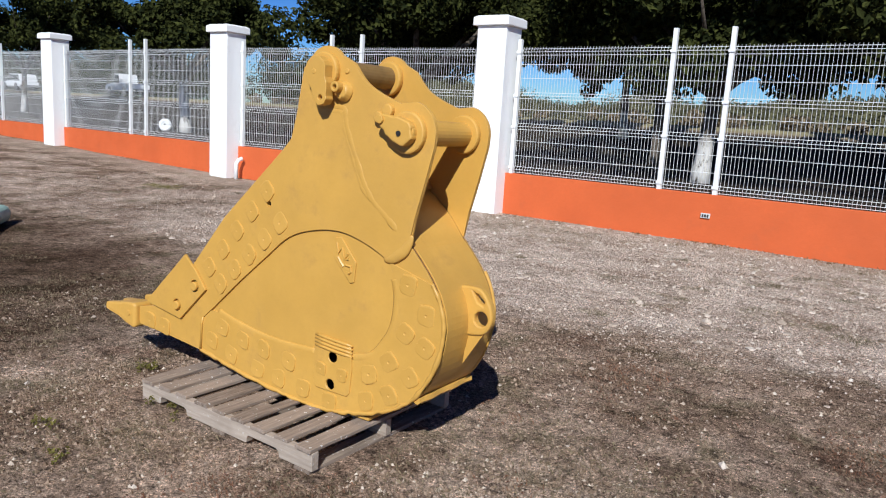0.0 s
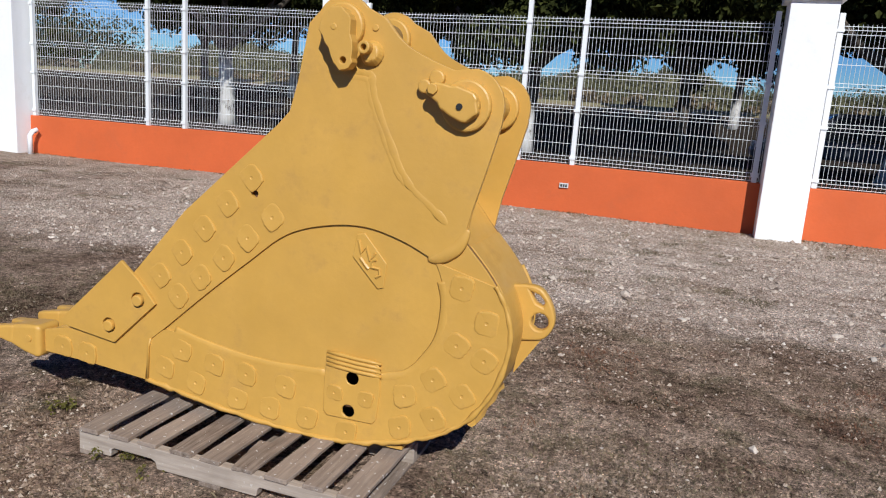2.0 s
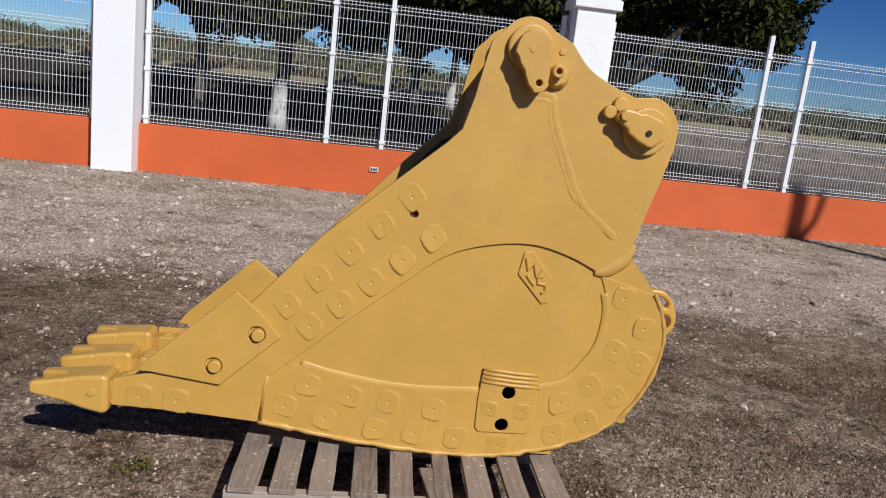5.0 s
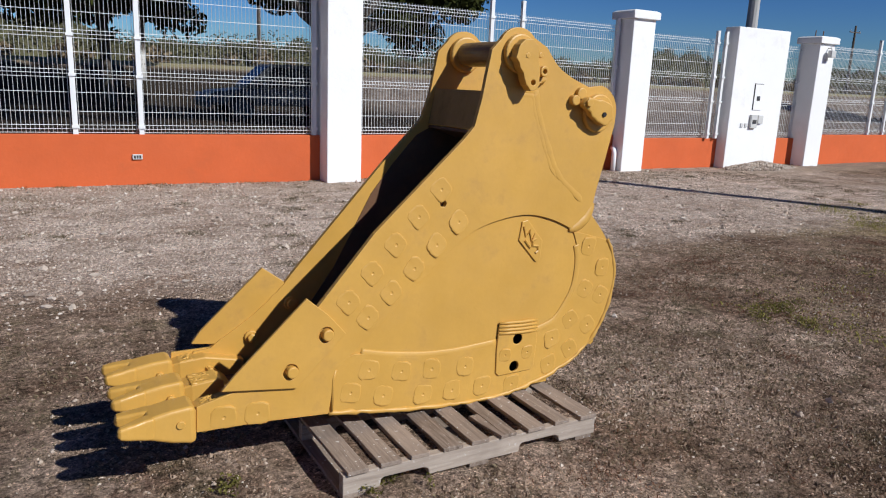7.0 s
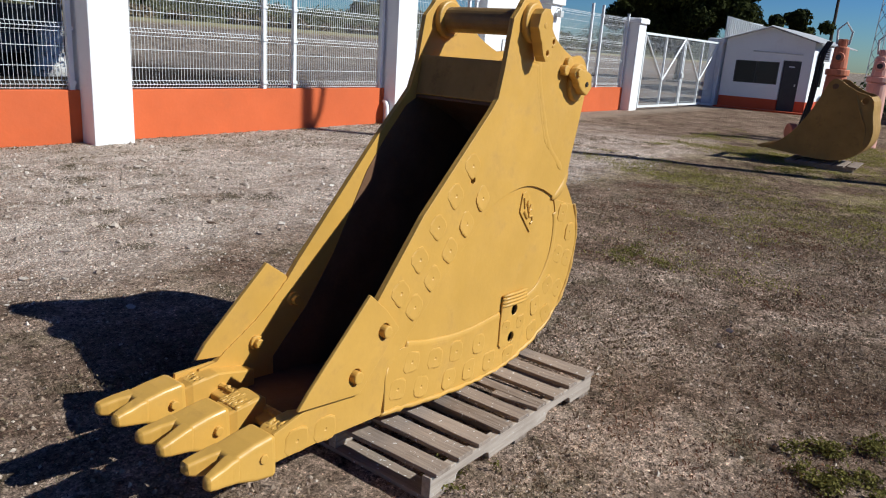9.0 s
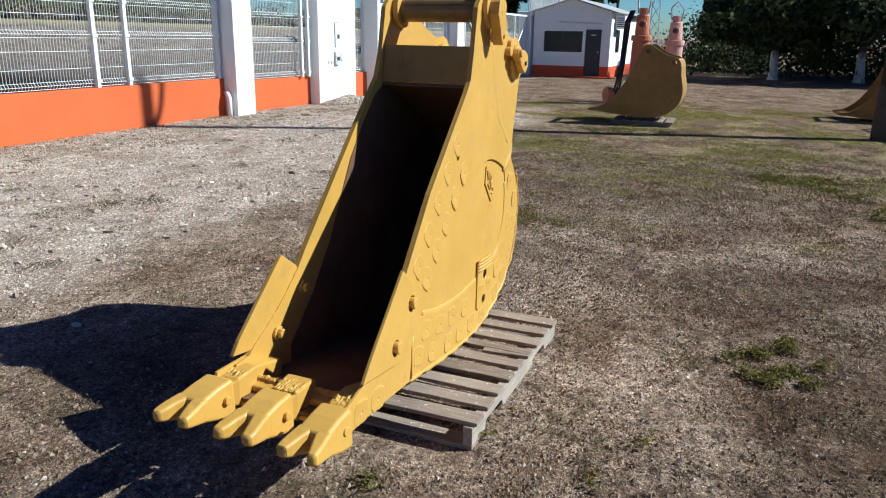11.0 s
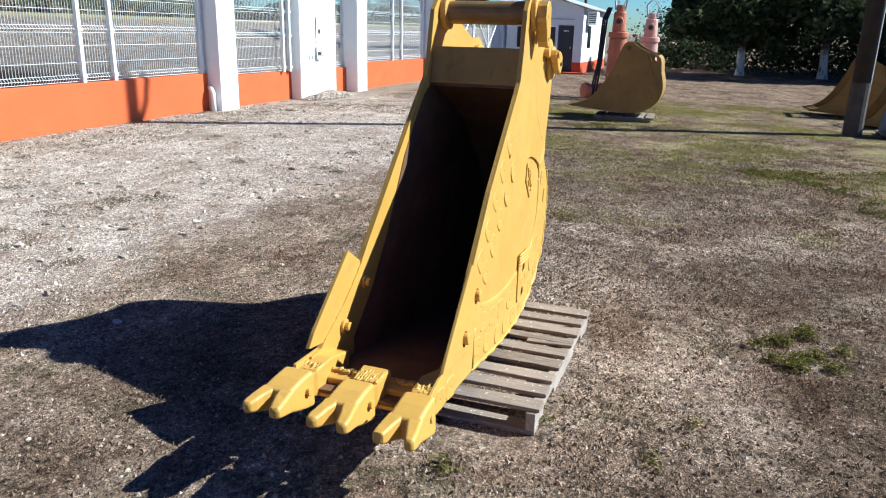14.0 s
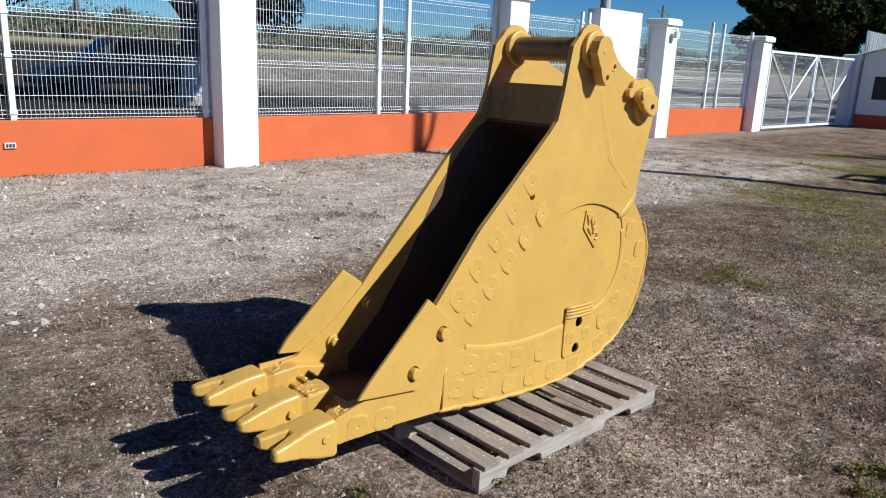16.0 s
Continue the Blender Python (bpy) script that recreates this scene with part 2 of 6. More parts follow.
def ground_mat():
    m, t, b = material("gravel_and_dry_soil", 1.0, spec=0.02)
    v = coords(t)
    sep = t.nodes.new("ShaderNodeSeparateXYZ")
    t.links.new(v, sep.inputs[0])
    X, Y = sep.outputs["X"], sep.outputs["Y"]

    def band(value, lo0, lo1, hi0=None, hi1=None):
        n = node(t, "ShaderNodeMapRange")
        n.interpolation_type = "SMOOTHSTEP"
        n.inputs["From Min"].default_value, n.inputs["From Max"].default_value = lo0, lo1
        t.links.new(value, n.inputs["Value"])
        out = n.outputs[0]
        if hi0 is not None:
            out = calc(t, "MULTIPLY", out, calc(t, "SUBTRACT", 1.0, band(value, hi0, hi1)))
        return out

    drift = noise_at(t, v, 0.4, 5, 0.65)
    patch = noise_at(t, v, 1.1, 6, 0.7)
    mid = noise_at(t, v, 5.0, 7, 0.72)
    fine = noise_at(t, v, 38.0, 8, 0.78)
    stones = node(t, "ShaderNodeTexVoronoi", Scale=60.0)
    t.links.new(v, stones.inputs["Vector"])
    stones2 = node(t, "ShaderNodeTexVoronoi", Scale=130.0)
    t.links.new(v, stones2.inputs["Vector"])
    yy = calc(t, "ADD", Y, calc(t, "MULTIPLY", calc(t, "SUBTRACT", drift, 0.5), 3.0))
    xx = calc(t, "ADD", X, calc(t, "MULTIPLY", calc(t, "SUBTRACT", drift, 0.5), 8.0))
    # fine light and dark crumbs that all the soils share
    crumbs = ramp(t, fine, (0.31, 0.10), (0.43, 0.68), (0.55, 1.14), (0.70, 2.15))
    specks = ramp(t, stones2.outputs["Color"], (0.08, 0.38), (0.45, 0.94), (0.80, 1.2), (0.93, 2.3))
    # matted dead plants and worn hollows, a hand wide
    matted = ramp(t, noise_at(t, v, 13.0, 6, 0.7), (0.37, 0.42), (0.47, 0.92), (0.62, 1.22))
    # brown soil, pinkish pebbly soil and the pale crushed stone of the lane
    soil = blend(t, ramp(t, mid, (0.36, 0.0), (0.64, 1.0)), (0.25, 0.163, 0.112), (0.46, 0.312, 0.22))
    pebbly = blend(t, ramp(t, mid, (0.36, 0.0), (0.64, 1.0)), (0.37, 0.268, 0.198), (0.65, 0.49, 0.378))
    grit = ramp(t, stones.outputs["Color"], (0.1, (0.52, 0.40, 0.325)), (0.5, (0.76, 0.61, 0.505)), (1.0, (0.88, 0.74, 0.63)))
    grit = blend(t, ramp(t, mid, (0.37, 0.7), (0.53, 0.0)), grit, (0.33, 0.245, 0.185))
    grit = blend(t, 1.0, grit, ramp(t, noise_at(t, coords(t, (0.8, 1.3, 1.0)), 1.3, 6, 0.7), (0.36, (0.62, 0.54, 0.48)), (0.5, (1.0, 0.97, 0.95)), (0.64, (1.14, 1.14, 1.14))), "MULTIPLY")
    clumps = noise_at(t, coords(t, (1.0, 1.8, 1.0)), 2.2, 5, 0.6)
    grit = blend(t, ramp(t, clumps, (0.62, 0.0), (0.70, 0.65)), grit, blend(t, fine, (0.07, 0.055, 0.036), (0.2, 0.165, 0.1)))
    lane = calc(t, "MULTIPLY", band(yy, 4.9, 5.7, 11.0, 12.0), calc(t, "MULTIPLY", calc(t, "ADD", calc(t, "MULTIPLY", band(xx, -11.0, -5.5), 0.75), calc(t, "MULTIPLY", ramp(t, patch, (0.44, 0.0), (0.56, 1.0)), 0.25)), calc(t, "SUBTRACT", 1.0, band(xx, 7.0, 13.0))))
    bare = calc(t, "MULTIPLY", calc(t, "MULTIPLY", band(yy, 2.7, 3.5), band(xx, -12.0, -6.0)), calc(t, "SUBTRACT", 1.0, band(xx, 0.5, 3.0)))
    rough_soil = calc(t, "MULTIPLY", ramp(t, patch, (0.42, 0.1), (0.56, 1.0)), calc(t, "SUBTRACT", 1.0, calc(t, "MULTIPLY", bare, 0.4)))
    rough_soil = calc(t, "MULTIPLY", rough_soil, calc(t, "SUBTRACT", 1.0, calc(t, "MULTIPLY", band(xx, -0.2, 1.6), 0.6)))
    col = blend(t, rough_soil, soil, pebbly)
    # olive moss and reddish dead-weed tints in hand-wide blots
    moss = noise_at(t, coords(t, (1.0, 1.0, 1.0)), 2.3, 6, 0.68)
    rusty = noise_at(t, coords(t, (1.3, 1.0, 1.0)), 1.7, 6, 0.7)
    col = blend(t, ramp(t, moss, (0.52, 0.0), (0.66, 0.65)), col, (0.155, 0.135, 0.07))
    col = blend(t, ramp(t, rusty, (0.54, 0.0), (0.68, 0.6)), col, (0.185, 0.095, 0.06))
    col = blend(t, 1.0, col, ramp(t, patch, (0.36, 0.66), (0.60, 1.14)), "MULTIPLY")
    # soil colour darkened by place; the left part also deepens the bucket's shadow
    soil_darkening = calc(t, "MULTIPLY", band(xx, 0.3, 2.4), 0.34)
    soil_darkening = calc(t, "MAXIMUM", soil_darkening, calc(t, "MULTIPLY", calc(t, "MULTIPLY", calc(t, "SUBTRACT", 1.0, band(yy, 0.8, 2.4)), calc(t, "SUBTRACT", 1.0, band(xx, -1.0, 0.6))), 0.68))
    soil_darkening = calc(t, "MAXIMUM", soil_darkening, calc(t, "MULTIPLY", calc(t, "SUBTRACT", 1.0, band(xx, -5.6, -3.1)), calc(t, "MULTIPLY", calc(t, "SUBTRACT", 1.0, band(yy, 3.6, 5.4)), 0.8)))
    col = blend(t, soil_darkening, col, blend(t, 1.0, col, (0.22, 0.18, 0.14), "MULTIPLY"))
    col = blend(t, 1.0, col, matted, "MULTIPLY")
    col = blend(t, lane, col, grit)
    col = blend(t, 1.0, col, crumbs, "MULTIPLY")
    col = blend(t, 0.9, col, specks, "MULTIPLY")
    foot = band(Y, 9.2, 10.0, 11.5, 12.0)
    col = blend(t, calc(t, "MULTIPLY", foot, 0.5), col, blend(t, fine, (0.30, 0.24, 0.18), (0.56, 0.46, 0.36)))
    # green flush on the open yard
    green = calc(t, "MULTIPLY", calc(t, "MULTIPLY", band(xx, 0.5, 5.0, 12.0, 16.0), calc(t, "SUBTRACT", 1.0, band(yy, 4.0, 6.5))), calc(t, "MULTIPLY", ramp(t, patch, (0.46, 0.03), (0.60, 0.92)), ramp(t, drift, (0.40, 0.15), (0.58, 1.0))))
    col = blend(t, calc(t, "MULTIPLY", green, ramp(t, fine, (0.35, 0.15), (0.62, 0.75))), col, blend(t, mid, (0.23, 0.2, 0.055), (0.47, 0.42, 0.14)))
    # pale dry verge on the bank outside the fence
    verge = band(Y, 35.3, 36.2, 46.0, 49.0)
    col = blend(t, verge, col, blend(t, mid, (0.24, 0.215, 0.115), (0.40, 0.35, 0.21)))
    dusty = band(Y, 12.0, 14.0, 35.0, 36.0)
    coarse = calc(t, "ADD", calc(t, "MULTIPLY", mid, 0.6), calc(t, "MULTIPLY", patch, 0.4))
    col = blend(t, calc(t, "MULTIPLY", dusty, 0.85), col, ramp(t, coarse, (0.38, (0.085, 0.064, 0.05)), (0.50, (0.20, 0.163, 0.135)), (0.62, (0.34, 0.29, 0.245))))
    # near-black tone painted on the ground to stand for the trees' shade
    painted_tree_shade = calc(t, "MULTIPLY", calc(t, "MULTIPLY", dusty, 0.95), calc(t, "SUBTRACT", 1.0, band(X, 7.0, 12.0)))
    col = blend(t, painted_tree_shade, col, blend(t, mid, (0.016, 0.013, 0.01), (0.05, 0.039, 0.03)))
    t.links.new(col, b.inputs["Base Color"])
    grit_h = noise_at(t, v, 130.0, 3, 0.6)
    h = calc(t, "ADD", calc(t, "MULTIPLY", fine, 0.9), calc(t, "MULTIPLY", grit_h, 0.5))
    h = calc(t, "ADD", h, calc(t, "MULTIPLY", mid, 1.2))
    h = calc(t, "ADD", h, calc(t, "MULTIPLY", matted, 0.25))
    bump(t, b, h, 1.0, 0.03)
    return m


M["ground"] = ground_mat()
M["asphalt"] = paint("grey_asphalt", (0.09, 0.088, 0.085), (0.16, 0.14, 0.12), 0.4, 0.9, 1.0, 60.0, 0.004, 0.15)


# ---- building helpers ----
def empty(name, at, label="", category="", group="", kind=""):
    ob = new(name)
    ob.location = at
    return tagged(ob, label, category, group, kind)


def top_of(ob):
    off = Vector((0, 0, 0))
    while ob is not None:
        off += ob.location
        ob = ob.parent
    return off


def part(name, bm, mat, parent=None, label="", smooth=False, bevel=0.0, segments=2):
    """Links a bmesh, given in world places, as one mesh object under a thing or a part."""
    off = top_of(parent) if parent is not None else Vector((0, 0, 0))
    if parent is not None:
        bmesh.ops.translate(bm, verts=bm.verts, vec=-off)
    bmesh.ops.recalc_face_normals(bm, faces=bm.faces)
    me = bpy.data.meshes.new(name)
    bm.to_mesh(me)
    bm.free()
    me.materials.append(M[mat] if isinstance(mat, str) else mat)
    if smooth:
        for p in me.polygons:
            p.use_smooth = True
    ob = new(name, me)
    ob.parent = parent
    if bevel:
        mod = ob.modifiers.new("bevel", "BEVEL")
        mod.width, mod.segments, mod.limit_method, mod.angle_limit = bevel, segments, "ANGLE", radians(35)
        mod.harden_normals = False
    if label:
        ob["label"] = label
    return ob


def thing(name, bm, mat, label="", category="", group="", kind="", **kw):
    return tagged(part(name, bm, mat, None, **kw), label, category, group, kind)


def box(bm, lo, hi, m=None):
    pts = [Vector((x, y, z)) for x in (lo[0], hi[0]) for y in (lo[1], hi[1]) for z in (lo[2], hi[2])]
    vs = [bm.verts.new(m @ p if m else p) for p in pts]
    for f in ((0, 1, 3, 2), (4, 6, 7, 5), (0, 4, 5, 1), (2, 3, 7, 6), (0, 2, 6, 4), (1, 5, 7, 3)):
        bm.faces.new([vs[k] for k in f])
    return vs


def boxed(lo, hi, m=None):
    bm = bmesh.new()
    box(bm, lo, hi, m)
    return bm


def rod(bm, a, b, r, n=8, r2=None, caps=True):
    a, b = Vector(a), Vector(b)
    d = (b - a).normalized()
    s = d.orthogonal().normalized()
    u = d.cross(s)
    r2 = r if r2 is None else r2
    rings = []
    for p, q in ((a, r), (b, r2)):
        rings.append([bm.verts.new(p + q * (math.cos(2 * math.pi * k / n) * s + math.sin(2 * math.pi * k / n) * u)) for k in range(n)])
    for k in range(n):
        bm.faces.new((rings[0][k], rings[0][(k + 1) % n], rings[1][(k + 1) % n], rings[1][k]))
    if caps:
        bm.faces.new(rings[0][::-1])
        bm.faces.new(rings[1])


def tube(bm, pts, r, n=8):
    """A bent rod along points, with a radius or one for each point."""
    pts = [Vector([float(c) for c in p]) for p in pts]
    rs = [float(q) for q in r] if isinstance(r, (list, tuple)) else [float(r)] * len(pts)
    rings = []
    ref = None
    for k, p in enumerate(pts):
        d = (pts[min(k + 1, len(pts) - 1)] - pts[max(k - 1, 0)]).normalized()
        s = d.orthogonal().normalized() if ref is None else (ref - ref.dot(d) * d).normalized()
        ref = s
        u = d.cross(s)
        rings.append([bm.verts.new(p + rs[k] * (math.cos(2 * math.pi * j / n) * s + math.sin(2 * math.pi * j / n) * u)) for j in range(n)])
    for a, b in zip(rings, rings[1:]):
        for j in range(n):
            bm.faces.new((a[j], a[(j + 1) % n], b[(j + 1) % n], b[j]))
    bm.faces.new(rings[0][::-1])
    bm.faces.new(rings[-1])


def spline(pts, steps=6):
    """A smooth line through a few corner points of a plan."""
    out = []
    for k in range(len(pts) - 1):
        p0, p1, p2, p3 = (pts[max(0, min(len(pts) - 1, k + j))] for j in (-1, 0, 1, 2))
        for s in range(steps):
            t = s / steps
            out.append(tuple(0.5 * (2 * b + (c - a) * t + (2 * a - 5 * b + 4 * c - d) * t * t + (3 * b - a - 3 * c + d) * t ** 3) for a, b, c, d in zip(p0, p1, p2, p3)))
    return out + [tuple(pts[-1])]


def arc(cx, cz, r, a0, a1, n=10):
    return [(cx + r * math.cos(radians(a0 + (a1 - a0) * k / n)), cz + r * math.sin(radians(a0 + (a1 - a0) * k / n))) for k in range(n + 1)]


def plate(outline, y0, y1, holes=()):
    """An upright plate in the x-z plane, between y0 and y1, with holes through it."""
    bm = bmesh.new()
    loops = []
    edges = []
    for loop in (outline, *holes):
        vs = [bm.verts.new((x, y0, z)) for x, z in loop]
        loops.append(vs)
        edges += [bm.edges.new((vs[k], vs[(k + 1) % len(vs)])) for k in range(len(vs))]
    if holes:
        bmesh.ops.triangle_fill(bm, use_beauty=True, edges=edges)
    else:
        bm.faces.new(loops[0])
    front = list(bm.faces)
    back = {v: bm.verts.new((v.co.x, y1, v.co.z)) for vs in loops for v in vs}
    for f in front:
        bm.faces.new([back[v] for v in reversed(f.verts)])
    for vs in loops:
        for k in range(len(vs)):
            a, b = vs[k], vs[(k + 1) % len(vs)]
            bm.faces.new((a, back[a], back[b], b))
    return bm


def ring_pts(cx, cz, r, n=16):
    return [(cx + r * math.cos(2 * math.pi * k / n), cz + r * math.sin(2 * math.pi * k / n)) for k in range(n)]


def loft(sections):
    """A solid through rectangular sections (x, y0, y1, z0, z1) along x."""
    bm = bmesh.new()
    rings = []
    for x, y0, y1, z0, z1 in sections:
        rings.append([bm.verts.new(p) for p in ((x, y0, z0), (x, y1, z0), (x, y1, z1), (x, y0, z1))])
    for a, b in zip(rings, rings[1:]):
        for k in range(4):
            bm.faces.new((a[k], a[(k + 1) % 4], b[(k + 1) % 4], b[k]))
    bm.faces.new(rings[0])
    bm.faces.new(rings[-1][::-1])
    return bm


def jitter(bm, amount, scale):
    for v in bm.verts:
        n = noise.noise_vector(v.co * scale)
        v.co += amount * n
    return bm


# ---- ground ----
def smooth01(a, b, v):
    t = max(0.0, min(1.0, (v - a) / (b - a)))
    return t * t * (3 - 2 * t)


def ground_z(x, y):
    z = (0.3 * smooth01(13.0, 19.0, y) + 1.7 * smooth01(29.5, 37.0, y)) * smooth01(-400, -60, x)
    z += 0.02 * max(0.0, min(12.0, -12 - x)) * (1 - smooth01(12, 20, y))
    z -= 0.021 * max(0.0, min(9.0, 6.0 - y)) * smooth01(2.5, 7.0, x) * (1 - smooth01(18, 25, x))
    far = math.hypot(x + 3, y - 3)
    z += 0.02 * noise.noise(Vector((x * 0.6, y * 0.6, 3.1))) * smooth01(2.0, 7.0, far)
    z += 0.006 * noise.noise(Vector((x * 2.7, y * 2.7, 1.7)))
    return z


def lines(lo, hi, fine_lo, fine_hi, step):
    out = list(np.arange(fine_lo, fine_hi, step))
    for sign, start, end in ((1, fine_hi, hi), (-1, fine_lo, lo)):
        v, s = start, step
        while (end - v) * sign > 0:
            out.append(v)
            s *= 1.13
            v += sign * s
        out.append(end)
    return sorted(set(round(float(q), 4) for q in out))


gx, gy = lines(-900, 900, -9, 9, 0.14), lines(-900, 900, -3, 12, 0.14)
verts = [(x, y, ground_z(x, y)) for y in gy for x in gx]
nx = len(gx)
faces = [(j * nx + i, j * nx + i + 1, (j + 1) * nx + i + 1, (j + 1) * nx + i) for j in range(len(gy) - 1) for i in range(nx - 1)]
me = bpy.data.meshes.new("ground")
me.from_pydata(verts, [], faces)
me.materials.append(M["ground"])
for p in me.polygons:
    p.use_smooth = True
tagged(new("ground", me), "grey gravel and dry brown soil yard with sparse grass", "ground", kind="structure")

bm = bmesh.new()
box(bm, (-300, 38.8, 1.7), (300, 46.0, 2.03))
thing("road", bm, "asphalt", "grey asphalt highway on a low bank behind the fence", "road", kind="structure")

# ---- fence ----
PILLARS = [(-28.5, 10.75), (-20.7, 10.6), (-12.92, 10.25), (-6.43, 10.62), (0.19, 10.31), (6.36, 10.52), (11.93, 10.42), (17.33, 10.4)]
PW, PD = 0.56, 0.5
HEIGHTS = (3.23, 3.22, 3.21, 3.25, 3.16, 3.05, 2.92, 2.8)


def pillar(x, y, h):
    z0 = ground_z(x, y) - 0.06
    p = empty("fence_pillar", (x, y + PD / 2, z0), "white plastered square fence pillar with a wider cap", "pillar", "fence pillars")
    part("shaft", jitter(boxed((x - PW / 2, y, z0), (x + PW / 2, y + PD, h - 0.16)), 0.003, 2.0), "white", p, bevel=0.012)
    bm = bmesh.new()
    box(bm, (x - PW / 2 - 0.06, y - 0.06, h - 0.16), (x + PW / 2 + 0.06, y + PD + 0.06, h - 0.03))
    top = box(bm, (x - PW / 2 - 0.06, y - 0.06, h - 0.03), (x + PW / 2 + 0.06, y + PD + 0.06, h))
    for v in top:
        if v.co.z > h - 0.01:
            v.co.x += 0.05 * (1 if v.co.x < x else -1)
            v.co.y += 0.05 * (1 if v.co.y < y + PD / 2 else -1)
    part("cap", bm, "white", p, bevel=0.01)
    return p


for k, (x, y) in enumerate(PILLARS):
    pillar(x, y, HEIGHTS[k])

WALL_TOP = 0.70


def wire_panel(a, b, z0):
    """A welded wire panel with folded ridges between two points of the plan."""
    a, b = Vector((*a, 0)), Vector((*b, 0))
    run = b - a
    d = run.normalized()
    out = Vector((d.y, -d.x, 0))
    bm = bmesh.new()
    folds = (0.06, 0.78, 1.29, 1.99)
    prof = [(0.0, 0.0)]
    for f in folds:
        prof += [(f - 0.05, 0.0), (f, 0.035), (f + 0.05, 0.0)]
    prof.append((2.07, 0.0))
    n = max(2, int(run.length / 0.052))
    for k in range(n + 1):
        base = a + run * (k / n)
        pts = [base + out * o + Vector((0, 0, z0 + z)) for z, o in prof]
        for p, q in zip(pts, pts[1:]):
            rod(bm, p, q, 0.0038, 3, caps=False)
    rows = [(f + e, o) for f in folds for e, o in ((-0.05, 0.0), (0.0, 0.035), (0.05, 0.0))] + [(z, 0.0) for z in (0.29, 0.54, 1.06, 1.57, 1.79)]
    for z, o in rows:
        up = Vector((0, 0, z0 + z))
        rod(bm, a + out * (o + 0.005) + up, b + out * (o + 0.005) + up, 0.0048, 4, caps=False)
    return bm


def fence_post(owner, x, y, z0, z1):
    p = part("post", boxed((x - 0.032, y - 0.032, z0), (x + 0.032, y + 0.032, z1)), "wire", owner)
    for z in (0.1, 0.78, 1.29, 1.99):
        part("clamp", boxed((x - 0.045, y - 0.05, z0 + z - 0.02), (x + 0.045, y - 0.028, z0 + z + 0.02)), "wire", p, "small steel clamp")


def section(k, gap, shift=0.0):
    (xa, ya), (xb, yb) = PILLARS[k], PILLARS[k + 1]
    d = Vector((xb - xa, yb - ya, 0)).normalized()
    back = 0.3
    a = Vector((xa, ya + back, 0)) + d * (PW / 2)
    b = Vector((xb, yb + back, 0)) - d * (PW / 2)
    bm = bmesh.new()
    o = Vector((-d.y, d.x, 0)) * 0.15
    steps = 14
    ring = []
    for s in range(steps + 1):
        p = a.lerp(b, s / steps)
        g = ground_z(p.x, p.y)
        wob = 0.004 * noise.noise(Vector((p.x * 1.3, 0, 9)))
        ring.append([bm.verts.new(p + Vector((0, wob, g - 0.1))), bm.verts.new(p + o + Vector((0, 0, g - 0.1))), bm.verts.new(p + o + Vector((0, 0, WALL_TOP + wob))), bm.verts.new(p + Vector((0, wob, WALL_TOP + wob)))])
    for p, q in zip(ring, ring[1:]):
        for j in range(4):
            bm.faces.new((p[j], p[(j + 1) % 4], q[(j + 1) % 4], q[j]))
    bm.faces.new(ring[0])
    bm.faces.new(ring[-1][::-1])
    thing("wall_low", bm, "orange", "low orange painted masonry wall under the mesh fence", "wall", kind="structure", bevel=0.008)
    mid = a.lerp(b, 0.5) + d * shift
    off = o * 0.6
    cuts = [a + d * 0.03, mid - d * gap / 2, mid + d * gap / 2, b - d * 0.03]
    fence = empty("mesh_fence", tuple(mid + off + Vector((0, 0, WALL_TOP))), "white welded wire mesh fence on the orange wall", "fence", "mesh fence sections")
    for p, q in zip(cuts, cuts[1:]):
        part("wire_panel", wire_panel((p + off).xy, (q + off).xy, WALL_TOP + 0.01), "wire", fence)
    for p in cuts[1:3]:
        fence_post(fence, p.x + off.x, p.y + off.y - 0.045, WALL_TOP, WALL_TOP + 2.31)
    for p in (cuts[0] + d * 0.06, cuts[3] - d * 0.06):
        fence_post(fence, p.x + off.x, p.y + off.y - 0.045, WALL_TOP, WALL_TOP + 2.2)


for k, (gap, shift) in enumerate(((0.75, 0), (0.7, 0.17), (0.74, -0.085), (0.82, 0.075), (0.66, 0.1))):
    section(k, gap, shift)
section(6, 0.65, 0.26)

# meter wall between two pillars
MX0, MX1, MY, MH = 9.14, 10.82, 10.6, 2.96
mw = empty("meter_wall", (9.98, MY + 0.2, 0), "wide white plastered wall with electric meter boxes", "meter wall")
part("masonry", boxed((MX0, MY, -0.1), (MX1, MY + 0.36, MH)), "white", mw, bevel=0.012)
part("meter_door", boxed((MX0 + 0.72, MY - 0.015, 1.25), (MX0 + 0.98, MY + 0.01, 1.8)), "white", mw, "white painted meter niche door", bevel=0.004)
for y0, y1, x0, x1 in ((1.25, 1.8, 0.7, 0.718), (1.802, 1.815, 0.7, 0.98)):
    part("niche_edge", boxed((MX0 + x0, MY - 0.012, y0), (MX0 + x1, MY + 0.01, y1)), "box_dark", mw, "dark niche edge")
part("niche_glass", boxed((MX0 + 0.8, MY - 0.02, 1.45), (MX0 + 0.9, MY - 0.012, 1.55)), "box_dark", mw, "small dark glass peephole")
part("breaker_box", boxed((MX0 + 0.66, MY - 0.06, 0.86), (MX0 + 0.86, MY + 0.01, 1.15)), "box_grey", mw, "grey breaker box", bevel=0.006)
part("breaker_switch", boxed((MX0 + 0.7, MY - 0.07, 0.96), (MX0 + 0.82, MY - 0.055, 1.04)), "box_dark", mw, "dark breaker switch")
